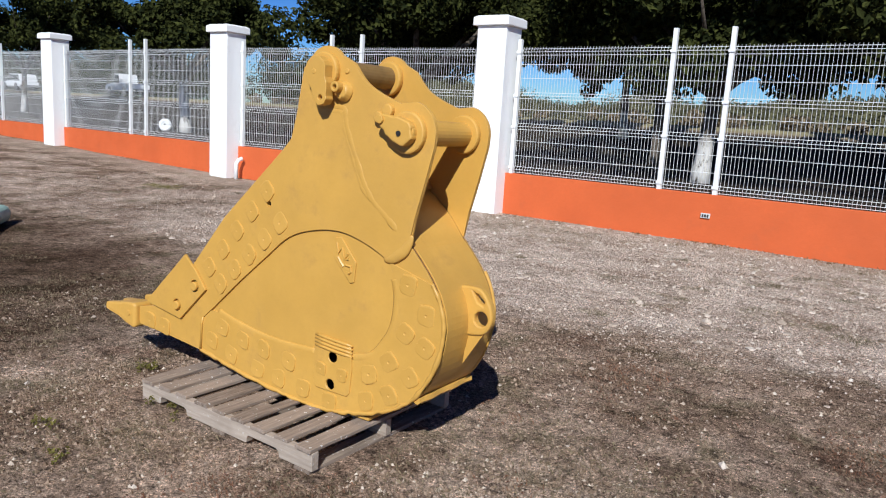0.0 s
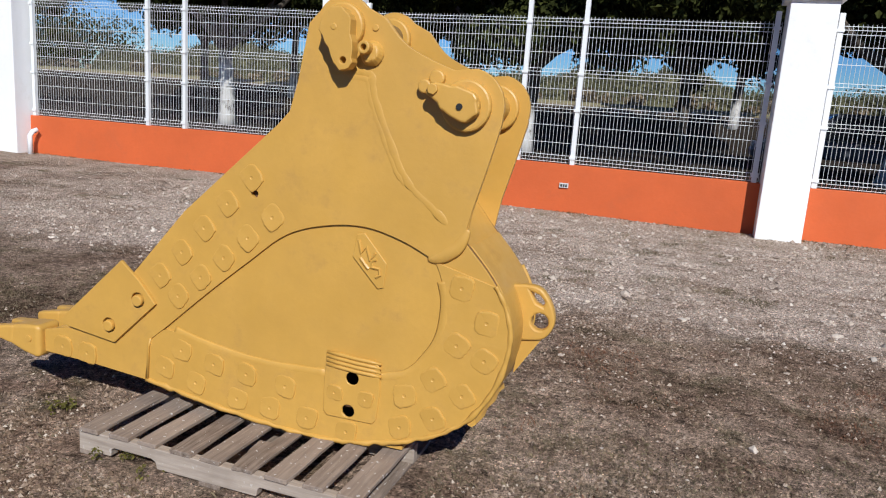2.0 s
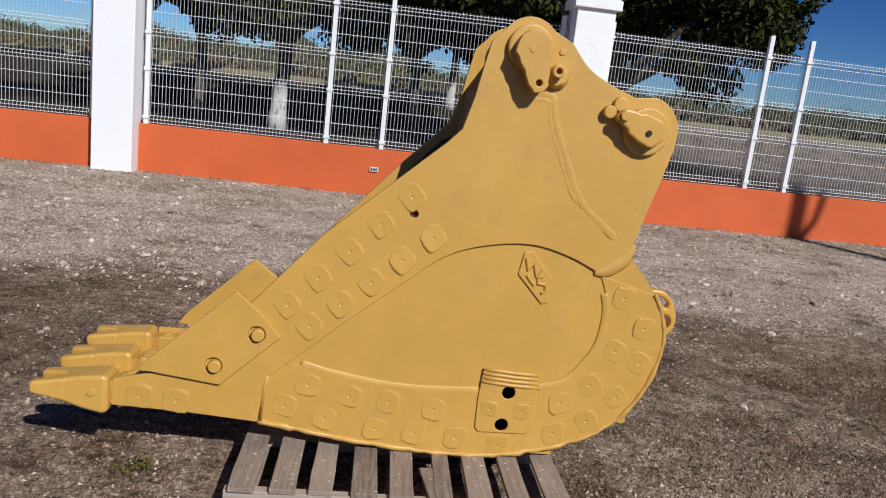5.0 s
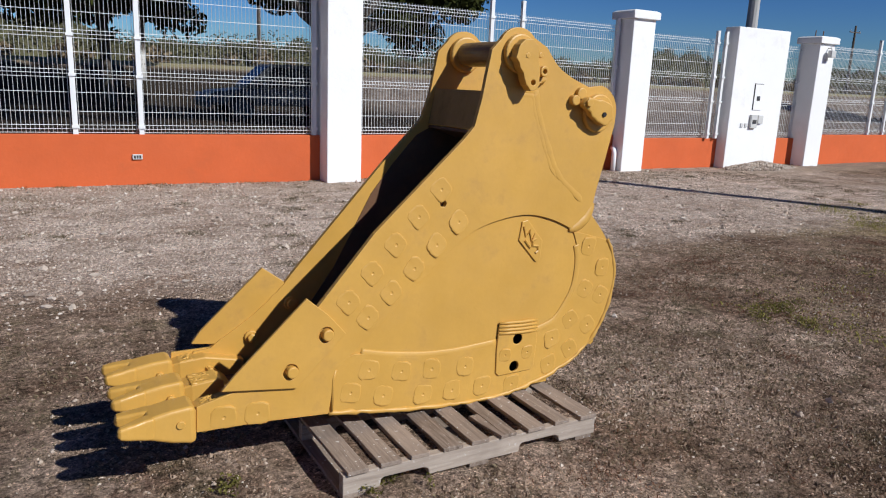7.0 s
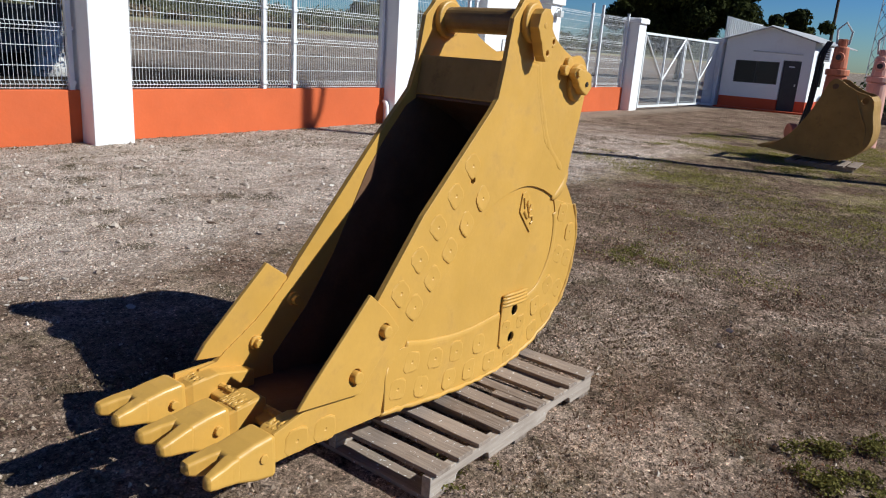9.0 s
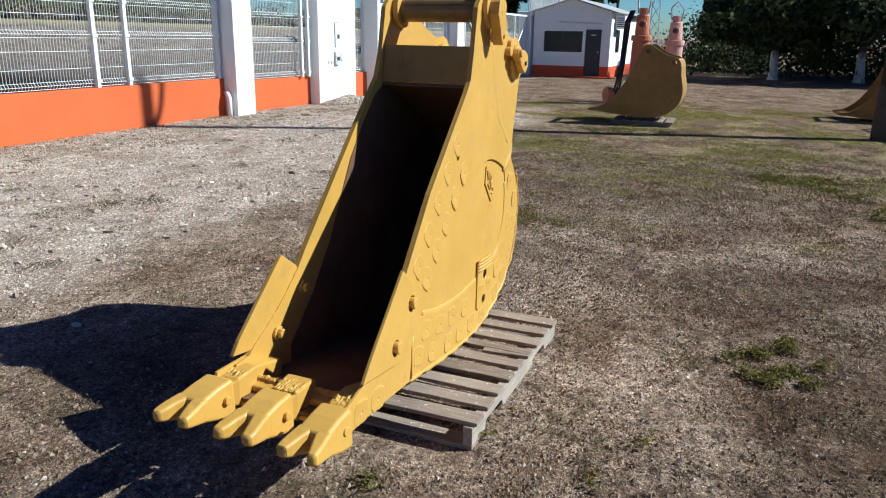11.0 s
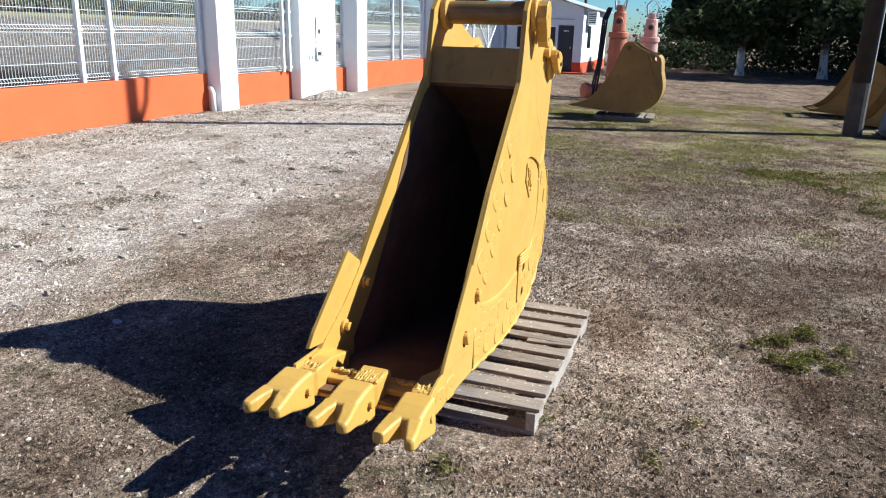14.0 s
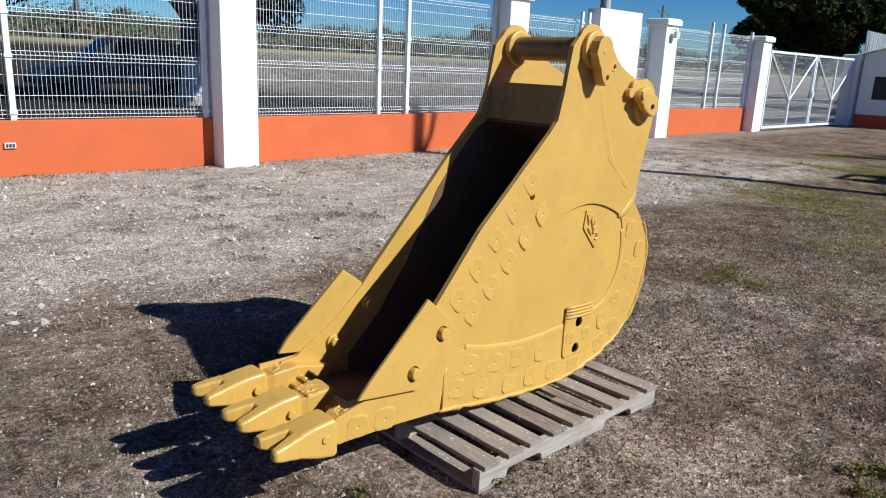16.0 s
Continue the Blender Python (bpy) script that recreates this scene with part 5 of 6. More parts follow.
# weld beads over the cheek
for line, r in (([(-2.285, 1.533), (-2.243, 1.54), (-2.12, 1.537), (-2.098, 1.50), (-2.075, 1.42), (-1.975, 1.21), (-1.915, 1.135), (-1.865, 1.098), (-1.815, 1.055), (-1.785, 1.03)], 0.010), ([(-2.27, 1.515), (-2.13, 1.515), (-2.112, 1.48), (-2.09, 1.41), (-1.99, 1.20), (-1.94, 1.145)], 0.007)):
    bm = bmesh.new()
    pts = spline(line, 6)
    r *= 2.0
    tube(bm, [(x + 0.003 * noise.noise(Vector((x * 25, z * 25, 0))), NEAR - 0.003, z + 0.003 * noise.noise(Vector((z * 25, x * 25, 5)))) for x, z in pts], [r * (0.8 + 0.35 * noise.noise(Vector((x * 40, z * 40, 2)))) * min(1.0, 0.25 + 0.2 * min(k, len(pts) - 1 - k)) for k, (x, z) in enumerate(pts)], 8)
    for v in bm.verts:
        v.co.y = NEAR - 0.003 + (v.co.y - NEAR + 0.003) * 0.11
    bpart("weld_bead", bm, smooth=True)
bm = bmesh.new()
tube(bm, [(-3.043, NEAR - 0.002, 0.40), (-3.055, NEAR - 0.002, 0.36), (-3.06, NEAR - 0.002, 0.22)], 0.006, 6)
bpart("weld_bead", bm, smooth=True)

# wear buttons: rounded square pads with a dimple
def button_mesh(seed, half=0.046, thick=0.0075):
    rng = random.Random(seed)
    bm = bmesh.new()
    n = 28
    rings = []
    for rad, y in ((1.0, 0.0), (0.965, -thick * 0.8), (0.86, -thick), (0.16, -thick * 0.95), (0.08, -thick * 0.55)):
        ring = []
        for k in range(n):
            a = 2 * math.pi * k / n
            c, s = math.cos(a), math.sin(a)
            q = (abs(c) ** 3.6 + abs(s) ** 3.6) ** (-1 / 3.6)
            w = 1 + (0.05 * math.sin(2 * a + seed) + 0.03 * math.sin(3 * a + 2 * seed) + 0.022 * math.sin(9 * a + seed) + 0.018 * math.sin(13 * a + 3 * seed)) * (1 if rad > 0.5 else 0)
            q = q if rad > 0.5 else 1.0
            rise = 0.72 + 0.42 * rad * math.cos(a + 0.4 + 1.1 * math.sin(3.0 * seed)) + (0.08 * math.sin(3 * a + seed) if rad > 0.9 else 0.0)
            ring.append(bm.verts.new((half * rad * q * w * c, y * rise, half * rad * q * w * s)))
        rings.append(ring)
    for a, b in zip(rings, rings[1:]):
        for k in range(n):
            bm.faces.new((a[k], a[(k + 1) % n], b[(k + 1) % n], b[k]))
    bm.faces.new(rings[-1])
    bmesh.ops.recalc_face_normals(bm, faces=bm.faces)
    me = bpy.data.meshes.new("wear_button")
    bm.to_mesh(me)
    bm.free()
    me.materials.append(M["yellow"])
    return me


BUTTONS = [button_mesh(k) for k in range(9)]


def button(x, z, turn, y=NEAR - 0.003, size=1.0):
    ob = new("wear_button", BUTTONS[int(abs(x * 997 + z * 613)) % 9])
    ob.parent = bucket
    ob.matrix_basis = Matrix.Translation(Vector((x, y + flank_near(x) - NEAR, z)) - bucket.location) @ Matrix.Rotation(0.0276, 4, "Z") @ Matrix.Rotation(radians(turn), 4, "Y") @ Matrix.Diagonal((size, 1, size, 1))


for k in range(5):
    t = k / 4
    button(-2.575 - 0.416 * t, 1.121 - 0.44 * t, 47 + 4 * math.sin(9 * t))
    button(-2.482 - 0.422 * t, 0.977 - 0.372 * t, 42 + 5 * math.cos(8 * t))
for x, z, turn in ((-2.893, 0.372, 14), (-2.738, 0.338, 10), (-2.586, 0.322, 7), (-2.41, 0.303, 5), (-2.976, 0.284, 12), (-2.824, 0.242, 12), (-2.627, 0.209, 9), (-2.476, 0.2, 6), (-2.311, 0.19, 4), (-2.14, 0.166, 0), (-1.908, 0.36, -12), (-1.92, 0.23, -14), (-1.80, 0.443, -38), (-1.685, 0.4, -38), (-1.79, 0.29, -30), (-1.72, 0.59, -60), (-1.613, 0.548, -62), (-1.717, 0.806, -82), (-1.615, 0.69, -85)):
    button(x, z, turn, NEAR + 0.003)
for x, z in ((-2.192, 0.322), (-2.062, 0.318)):
    button(x, z, 3, NEAR - 0.004, 0.72)
for x, z in ((-3.50, 0.29), (-3.37, 0.28)):
    button(x, z, 4, NEAR - 0.003, 1.05)

# hole block with a ribbed head
block = bpart("hole_block", plate([(-2.222, 0.222), (-2.238, 0.24), (-2.24, 0.36), (-2.232, 0.478), (-2.218, 0.488), (-2.03, 0.472), (-2.012, 0.458), (-2.005, 0.36), (-2.015, 0.24), (-2.03, 0.222)], NEAR - 0.006, NEAR + 0.003, HOLES), bevel=0.006, segments=3)
for k in range(4):
    bm = bmesh.new()
    z = 0.486 - 0.017 * k
    tube(bm, [(-2.23, NEAR - 0.004, z - 0.004), (-2.17, NEAR - 0.006, z - 0.006), (-2.11, NEAR - 0.0065, z - 0.011), (-2.05, NEAR - 0.006, z - 0.013), (-2.005, NEAR - 0.003, z - 0.018)], [0.006, 0.0085, 0.008, 0.0085, 0.004], 7)
    bpart("rib", bm, "yellow", block, smooth=True)

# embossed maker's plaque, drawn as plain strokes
plaque = bpart("plaque", plate([(-2.132, 0.955), (-2.10, 0.962), (-2.008, 0.858), (-2.016, 0.765), (-2.04, 0.757), (-2.146, 0.868)], NEAR + 0.0, NEAR + 0.008), bevel=0.004)
for strokes in (((-2.122, 0.934), (-2.109, 0.885), (-2.089, 0.912), (-2.074, 0.862), (-2.054, 0.893)), ((-2.049, 0.868), (-2.068, 0.862), (-2.066, 0.838), (-2.036, 0.835), (-2.032, 0.812), (-2.047, 0.802)), ((-2.112, 0.868), (-2.094, 0.846), (-2.078, 0.83))):
    bm = bmesh.new()
    tube(bm, [(x, NEAR - 0.001, z) for x, z in strokes], 0.0065, 6)
    bpart("plaque_stroke", bm, "yellow", plaque)

# lip, adapters and teeth
bpart("lip", loft([(-3.50, NEAR + 0.03, FAR - 0.03, 0.268, 0.292), (-3.43, NEAR + 0.03, FAR - 0.03, 0.247, 0.308), (-3.38, NEAR + 0.021, FAR - 0.021, 0.24, 0.258)]), bevel=0.006)
# torn weld metal left along the lip between the adapters
bm = bmesh.new()
tube(bm, [(-3.452 + 0.012 * noise.noise(Vector((y * 40, 1, 2))), y, 0.306 + 0.010 * noise.noise(Vector((y * 55, 8, 3)))) for y in np.linspace(NEAR + 0.04, FAR - 0.04, 60)], [0.012 + 0.007 * noise.noise(Vector((k * 0.7, 4, 9))) for k in range(60)], 7)
bpart("lip_weld", bm)
CENTRES = [NEAR + (y - flank_near(-3.75)) / (flank_far(-3.75) - flank_near(-3.75)) * (FAR - NEAR) for y in (2.474, 2.722, 2.980)]


def ridge(y, r, x0, x1, z0, z1, seed):
    """One row of surfacing weld laid lengthwise on an adapter."""
    bm = bmesh.new()
    pts = [(x0 + (x1 - x0) * s, y + 0.007 * noise.noise(Vector((s * 7, seed * 1.7, 1))), z0 + (z1 - z0) * s + 0.006 * noise.noise(Vector((s * 12, seed * 3, 4)))) for s in np.linspace(0, 1, 9)]
    tube(bm, pts, r, 5)
    return bm


for k, cy in enumerate(CENTRES):
    back = -3.53 if k != 1 else -3.5
    if k == 1:
        sec = [(-3.62, cy - 0.036, cy + 0.036, 0.26, 0.335), (-3.575, cy - 0.05, cy + 0.05, 0.24, 0.347), (-3.475, cy - 0.053, cy + 0.053, 0.25, 0.358), (-3.45, cy - 0.048, cy + 0.048, 0.255, 0.345)]
    else:
        sec = [(-3.62, cy - 0.036, cy + 0.036, 0.26, 0.335), (-3.575, cy - 0.049, cy + 0.049, 0.24, 0.352), (-3.47, cy - 0.049, cy + 0.049, 0.245, 0.36), (-3.3, cy - 0.036, cy + 0.036, 0.25, 0.318)]
    wear = 0.0 if k == 0 else 0.006
    if k == 0:
        sec = [(q[0], max(q[1], NEAR + 0.001), *q[2:]) for q in sec]
    adapter = bpart("adapter", loft([(q[0] + wear, *q[1:]) for q in sec]), bevel=0.007)
    for j in range(9):
        y = max(cy - 0.045, NEAR + 0.002) + (cy + 0.045 - max(cy - 0.045, NEAR + 0.002)) * (j + 0.5) / 9
        bpart("weld_bead", ridge(y, 0.0072 + 0.0012 * math.sin(3 * j + k), -3.578 + wear, back + wear + 0.012 * math.sin(5 * j + k), 0.344, 0.349 if k == 1 else 0.353, 10 * k + j), "yellow", adapter, smooth=True)
    tooth = bmesh.new()
    # cap with a forked tip
    secs = [(-3.604, 0.056, 0.228, 0.362), (-3.625, 0.061, 0.224, 0.369), (-3.69, 0.060, 0.238, 0.364), (-3.745, 0.060, 0.258, 0.355), (-3.775, 0.058, 0.268, 0.349)]
    rings = []
    for x, w, z0, z1 in secs:
        rings.append([tooth.verts.new(p) for p in ((x, cy - w, z0), (x, cy + w, z0), (x, cy + w * 0.92, z1), (x, cy - w * 0.92, z1))])
    for a, b in zip(rings, rings[1:]):
        for j in range(4):
            tooth.faces.new((a[j], a[(j + 1) % 4], b[(j + 1) % 4], b[j]))
    tooth.faces.new(rings[0])
    tooth.faces.new(rings[-1][::-1])
    bmesh.ops.translate(tooth, verts=tooth.verts, vec=(wear, 0, 0.25 * wear))
    cap = bpart("tooth", tooth, bevel=0.014, segments=4)
    for s in (-1, 1):
        rows = []
        bm = bmesh.new()
        tip = 0.008 * noise.noise(Vector((k * 3.1, s * 1.7, 2.0)))
        for x, ya, yb, z0, z1 in ((-3.745, 0.002, 0.059, 0.262, 0.354), (-3.78, 0.010, 0.062, 0.271, 0.350), (-3.81, 0.019, 0.066, 0.279, 0.346), (-3.84, 0.026, 0.069, 0.287, 0.341), (-3.862, 0.032, 0.069, 0.293, 0.337), (-3.874 + tip, 0.040, 0.063, 0.300, 0.330)):
            y0, y1 = sorted((cy + s * ya, cy + s * yb))
            rows.append([bm.verts.new(p) for p in ((x, y0, z0), (x, y1, z0), (x, y1, z1), (x, y0, z1))])
        for a, b in zip(rows, rows[1:]):
            for j in range(4):
                bm.faces.new((a[j], a[(j + 1) % 4], b[(j + 1) % 4], b[j]))
        bm.faces.new(rows[0])
        bm.faces.new(rows[-1][::-1])
        bmesh.ops.translate(bm, verts=bm.verts, vec=(wear, 0, 0.25 * wear))
        bpart("prong", jitter(bm, 0.003, 30.0), "yellow", cap, bevel=0.012, segments=4)
    for s in (-1, 1):
        bm = bmesh.new()
        rod(bm, (-3.660 + wear, cy + s * 0.05, 0.306), (-3.660 + wear, cy + s * (0.0635 if k == 0 else 0.071), 0.306), 0.016, 12)
        bpart("locking_pin", bm, "yellow", cap, bevel=0.003)

# bolted side cutters
CUT = [(-3.172, 0.722), (-3.083, 0.645), (-3.006, 0.556), (-3.215, 0.358), (-3.508, 0.400), (-3.46, 0.452)]
BOLTS = ((-3.092, 0.563), (-3.24, 0.432))
cutter = bpart("side_cutter", plate(CUT, NEAR - 0.02, NEAR - 0.005, [ring_pts(x, z, 0.032, 18) for x, z in BOLTS]), bevel=0.003)
for x, z in BOLTS:
    bm = bmesh.new()
    rod(bm, (x + 0.006, NEAR - 0.036, z), (x + 0.004, NEAR - 0.004, z), 0.024, 18)
    bpart("bolt", bm, "yellow", cutter, bevel=0.005)
CUT_FAR = [(-3.192, 0.718), (-3.10, 0.65), (-3.05, 0.58), (-3.25, 0.385), (-3.42, 0.388), (-3.508, 0.400), (-3.47, 0.452)]
cutter = bpart("side_cutter", plate(CUT_FAR, FAR - 0.014, FAR + 0.0035), bevel=0.003)
for x, z in ((-3.07, 0.545), (-3.252, 0.405)):
    bm = bmesh.new()
    rod(bm, (x, FAR - 0.032, z), (x, FAR - 0.018, z), 0.03, 14)
    bolt = bpart("bolt", bm, "yellow", cutter, bevel=0.004)
    bm = bmesh.new()
    rod(bm, (x, FAR - 0.05, z), (x, FAR - 0.03, z), 0.021, 6)
    bpart("nut", bm, "yellow", bolt, bevel=0.004)

# lifting eye at the back
eye_out = [(-1.60, 0.80)] + spline([(-1.53, 0.808), (-1.466, 0.80), (-1.418, 0.738), (-1.405, 0.667), (-1.44, 0.608), (-1.505, 0.592)], 4) + [(-1.57, 0.585)]
eye = bpart("lifting_eye", plate(eye_out, 2.685, 2.735, [ring_pts(-1.460, 0.672, 0.033, 16), [(-1.505, 0.785), (-1.47, 0.775), (-1.446, 0.752), (-1.452, 0.732), (-1.48, 0.742)][::-1]]), bevel=0.008)
bpart("eye_web", plate([(-1.53, 0.60), (-1.45, 0.60), (-1.545, 0.45)], 2.70, 2.72), "yellow", eye)
# wear bar across the heel
bm = bmesh.new()
for x, z in ((-1.64, 0.305),):
    tube(bm, [(x + 0.004 * math.sin(30 * y), y, z) for y in np.linspace(NEAR + 0.01, FAR - 0.01, 14)], 0.02, 6)
bpart("wear_bar", bm, bevel=0.0)
bm = bmesh.new()
for k in range(4):
    x = -2.9 + 0.3 * k
    z = min((abs(px_ - x), pz) for px_, pz in BELLY)[1]
    box(bm, (x, NEAR + 0.02, z - 0.018), (x + 0.09, FAR - 0.02, z - 0.004))
bpart("skid_bar", bm)

# ---- pallet ----
PX0, PY0, PTURN = -3.132, 2.160, -0.5
PM = Matrix.Translation((PX0, PY0, 0)) @ Matrix.Rotation(radians(PTURN), 4, "Z")
pallet = empty("wooden_pallet", (-2.5, 2.65, 0), "weathered grey wooden pallet with a broken deck board", "pallet")
PL = 1.228


def plank(name, lo, hi, turn=0.0, tilt=0.0, wob=0.0025):
    bm = bmesh.new()
    c = (Vector(lo) + Vector(hi)) / 2
    m = PM @ Matrix.Translation(c) @ Matrix.Rotation(radians(turn), 4, "Z") @ Matrix.Rotation(radians(tilt), 4, "Y")
    h = (Vector(hi) - Vector(lo)) / 2
    n = 8
    rings = []
    for k in range(n + 1):
        y = -h.y + 2 * h.y * k / n
        e = 1 - 0.02 * random.random()
        rings.append([bm.verts.new(m @ Vector((sx * h.x * e + random.uniform(-wob, wob), y, sz * h.z + random.uniform(-wob, wob) * 0.5))) for sx, sz in ((-1, -1), (1, -1), (1, 1), (-1, 1))])
    for a, b in zip(rings, rings[1:]):
        for j in range(4):
            bm.faces.new((a[j], a[(j + 1) % 4], b[(j + 1) % 4], b[j]))
    bm.faces.new(rings[0])
    bm.faces.new(rings[-1][::-1])
    return part(name, bm, "wood_dark", pallet, bevel=0.003)


def stringer(y0):
    """A notched stringer along the pallet's long side."""
    prof = [(0, 0.018)]
    for c in (0.265, 0.92):
        prof += [(c - 0.112, 0.018), (c - 0.106, 0.048), (c - 0.095, 0.056), (c + 0.08, 0.055), (c + 0.1, 0.046), (c + 0.108, 0.018)]
    prof += [(PL, 0.018), (PL, 0.1), (0, 0.1)]
    bm = plate(prof, y0, y0 + 0.04)
    bmesh.ops.transform(bm, matrix=PM, verts=bm.verts)
    part("stringer", bm, "wood", pallet, bevel=0.003)


for y0 in (0.0, 0.48, 0.96):
    stringer(y0)
pitch = (PL - 0.1) / 8
for k in range(9):
    x = pitch * k
    if k == 5:
        plank("deck_board", (x - 0.012, -0.006, 0.1), (x + 0.04, 0.22, 0.115), 7, 3)
        plank("deck_board", (x + 0.03, -0.004, 0.1), (x + 0.095, 1.0, 0.116), -1)
    else:
        plank("deck_board", (x + 0.006, -0.008 + random.uniform(-0.006, 0.006), 0.1), (x + 0.096 + random.uniform(-0.008, 0.003), 1.006, 0.118), random.uniform(-0.8, 0.8))
for x in (0.0, 0.56, 1.12):
    plank("bottom_board", (x, 0, 0.0), (x + 0.095, 1.0, 0.018))


# ---- other machine parts in the yard ----
def yard_bucket(name, label, mat, x, y, heading, scale, width, upright=True):
    """An older digging bucket resting on timber: side profile, shell, hinge ears and teeth."""
    ob = empty(name, (0, 0, 0), label, "excavator bucket", "buckets stored in the yard")
    belly = spline([(-1.25, 0.16), (-0.7, 0.10), (-0.2, 0.06), (0.2, 0.12), (0.48, 0.34), (0.56, 0.62), (0.5, 0.95)], 5)
    upper = spline([(0.5, 0.95), (0.47, 1.2), (0.36, 1.31), (0.2, 1.35), (0.0, 1.45), (-0.13, 1.54), (-0.24, 1.55), (-0.32, 1.48)], 3)
    front = spline([(-0.37, 1.36), (-0.5, 1.02), (-0.7, 0.66), (-0.95, 0.36), (-1.25, 0.2)], 3)
    for y0 in (-width / 2, width / 2 - 0.04):
        part("side_plate", plate(belly + upper[1:] + front, y0, y0 + 0.04, [ring_pts(0.33, 1.2, 0.06)]), mat, ob, bevel=0.006)
    part("shell", sheet(belly + upper[1:6], -width / 2 + 0.041, width / 2 - 0.041, 0.03, 1), mat, ob)
    bm = bmesh.new()
    rod(bm, (-0.2, -width / 2 - 0.03, 1.42), (-0.2, width / 2 + 0.03, 1.42), 0.05, 14)
    part("hinge_pin", bm, "rust", ob, "rusty hinge pin")
    bm = bmesh.new()
    tube(bm, [(xx + 0.0, -width / 2 - 0.005, zz) for xx, zz in spline([(0.16, 1.3), (0.3, 0.95), (0.42, 0.7), (0.44, 0.4)], 4)], 0.02, 5)
    part("edge_rib", bm, mat, ob)
    n = 4
    for k in range(n):
        yy = -width / 2 + 0.07 + (width - 0.14) * k / (n - 1)
        part("tooth", loft([(-1.40, yy - 0.03, yy + 0.03, 0.17, 0.19), (-1.3, yy - 0.05, yy + 0.05, 0.155, 0.225), (-1.15, yy - 0.05, yy + 0.05, 0.15, 0.25)]), mat, ob, bevel=0.01)
    ob.matrix_basis = pose(x, y, ground_z(x, y) + (0.1 if upright else 0.0), 0, 0, heading) @ Matrix.Diagonal((scale, scale, scale, 1))
    return ob


def timbers(x, y, heading, length, label):
    """A small stack of planks as support."""
    ob = empty("timber_support", (0, 0, 0), label, "pallet")
    for k in range(3):
        part("bearer", boxed((-length / 2, -0.42 + 0.38 * k, 0), (length / 2, -0.34 + 0.38 * k, 0.07)), "wood_dark", ob)
    for k in range(6):
        q = -length / 2 + (length - 0.1) * k / 5
        part("deck_board", boxed((q, -0.5, 0.07), (q + 0.15, 0.5, 0.095)), "wood_dark", ob)
    ob.matrix_basis = pose(x, y, ground_z(x, y), 0, 0, heading)


yard_bucket("digging_bucket", "old dull yellow digging bucket on a pallet", "yellow_old", 9.75, 3.15, -90, 0.93, 0.9)
timbers(9.66, 3.36, -88, 1.1, "low wooden pallet under the old yellow bucket")
yard_bucket("digging_bucket", "large yellow digging bucket standing on the ground", "yellow_old", 14.0, -1.65, -88, 0.9, 1.1, False)
yard_bucket("digging_bucket", "small yellow digging bucket beside a larger one", "yellow_old", 12.0, -1.95, -84, 0.62, 1.2, False)


# blue-grey blade standing on edge on a pallet
bl = empty("dozer_blade_corner", (10.2, -1.85, ground_z(10.2, -1.85) + 0.1), "blue-grey curved blade section standing on a pallet", "blade")
prof = spline([(-0.55, 0.1), (-0.5, 0.5), (-0.28, 0.85), (0.08, 1.08)], 5) + [(0.16, 1.12), (0.2, 1.05)] + spline([(0.2, 1.0), (0.28, 0.6), (0.45, 0.3), (0.72, 0.12)], 4)
bm = plate(prof, -0.3, 0.25)
bmesh.ops.transform(bm, matrix=Matrix.Translation((10.2, -1.75, ground_z(10.2, -1.85) + 0.02)) @ Matrix.Rotation(radians(-86), 4, "Z") @ Matrix.Diagonal((0.66, 0.9, 0.75, 1)), verts=bm.verts)
part("curved_plate", bm, "blue_grey", bl, bevel=0.01)
bm = plate([(-0.5, 0.12), (-0.45, 0.3), (0.5, 0.3), (0.6, 0.14)], -0.33, -0.305)
bmesh.ops.transform(bm, matrix=Matrix.Translation((10.2, -1.75, ground_z(10.2, -1.85) + 0.02)) @ Matrix.Rotation(radians(-86), 4, "Z") @ Matrix.Diagonal((0.66, 0.9, 0.75, 1)), verts=bm.verts)
part("cutting_edge", bm, "blue_grey", bl)
timbers(10.2, -1.9, -86, 1.0, "low wooden pallet under the blue-grey blade")


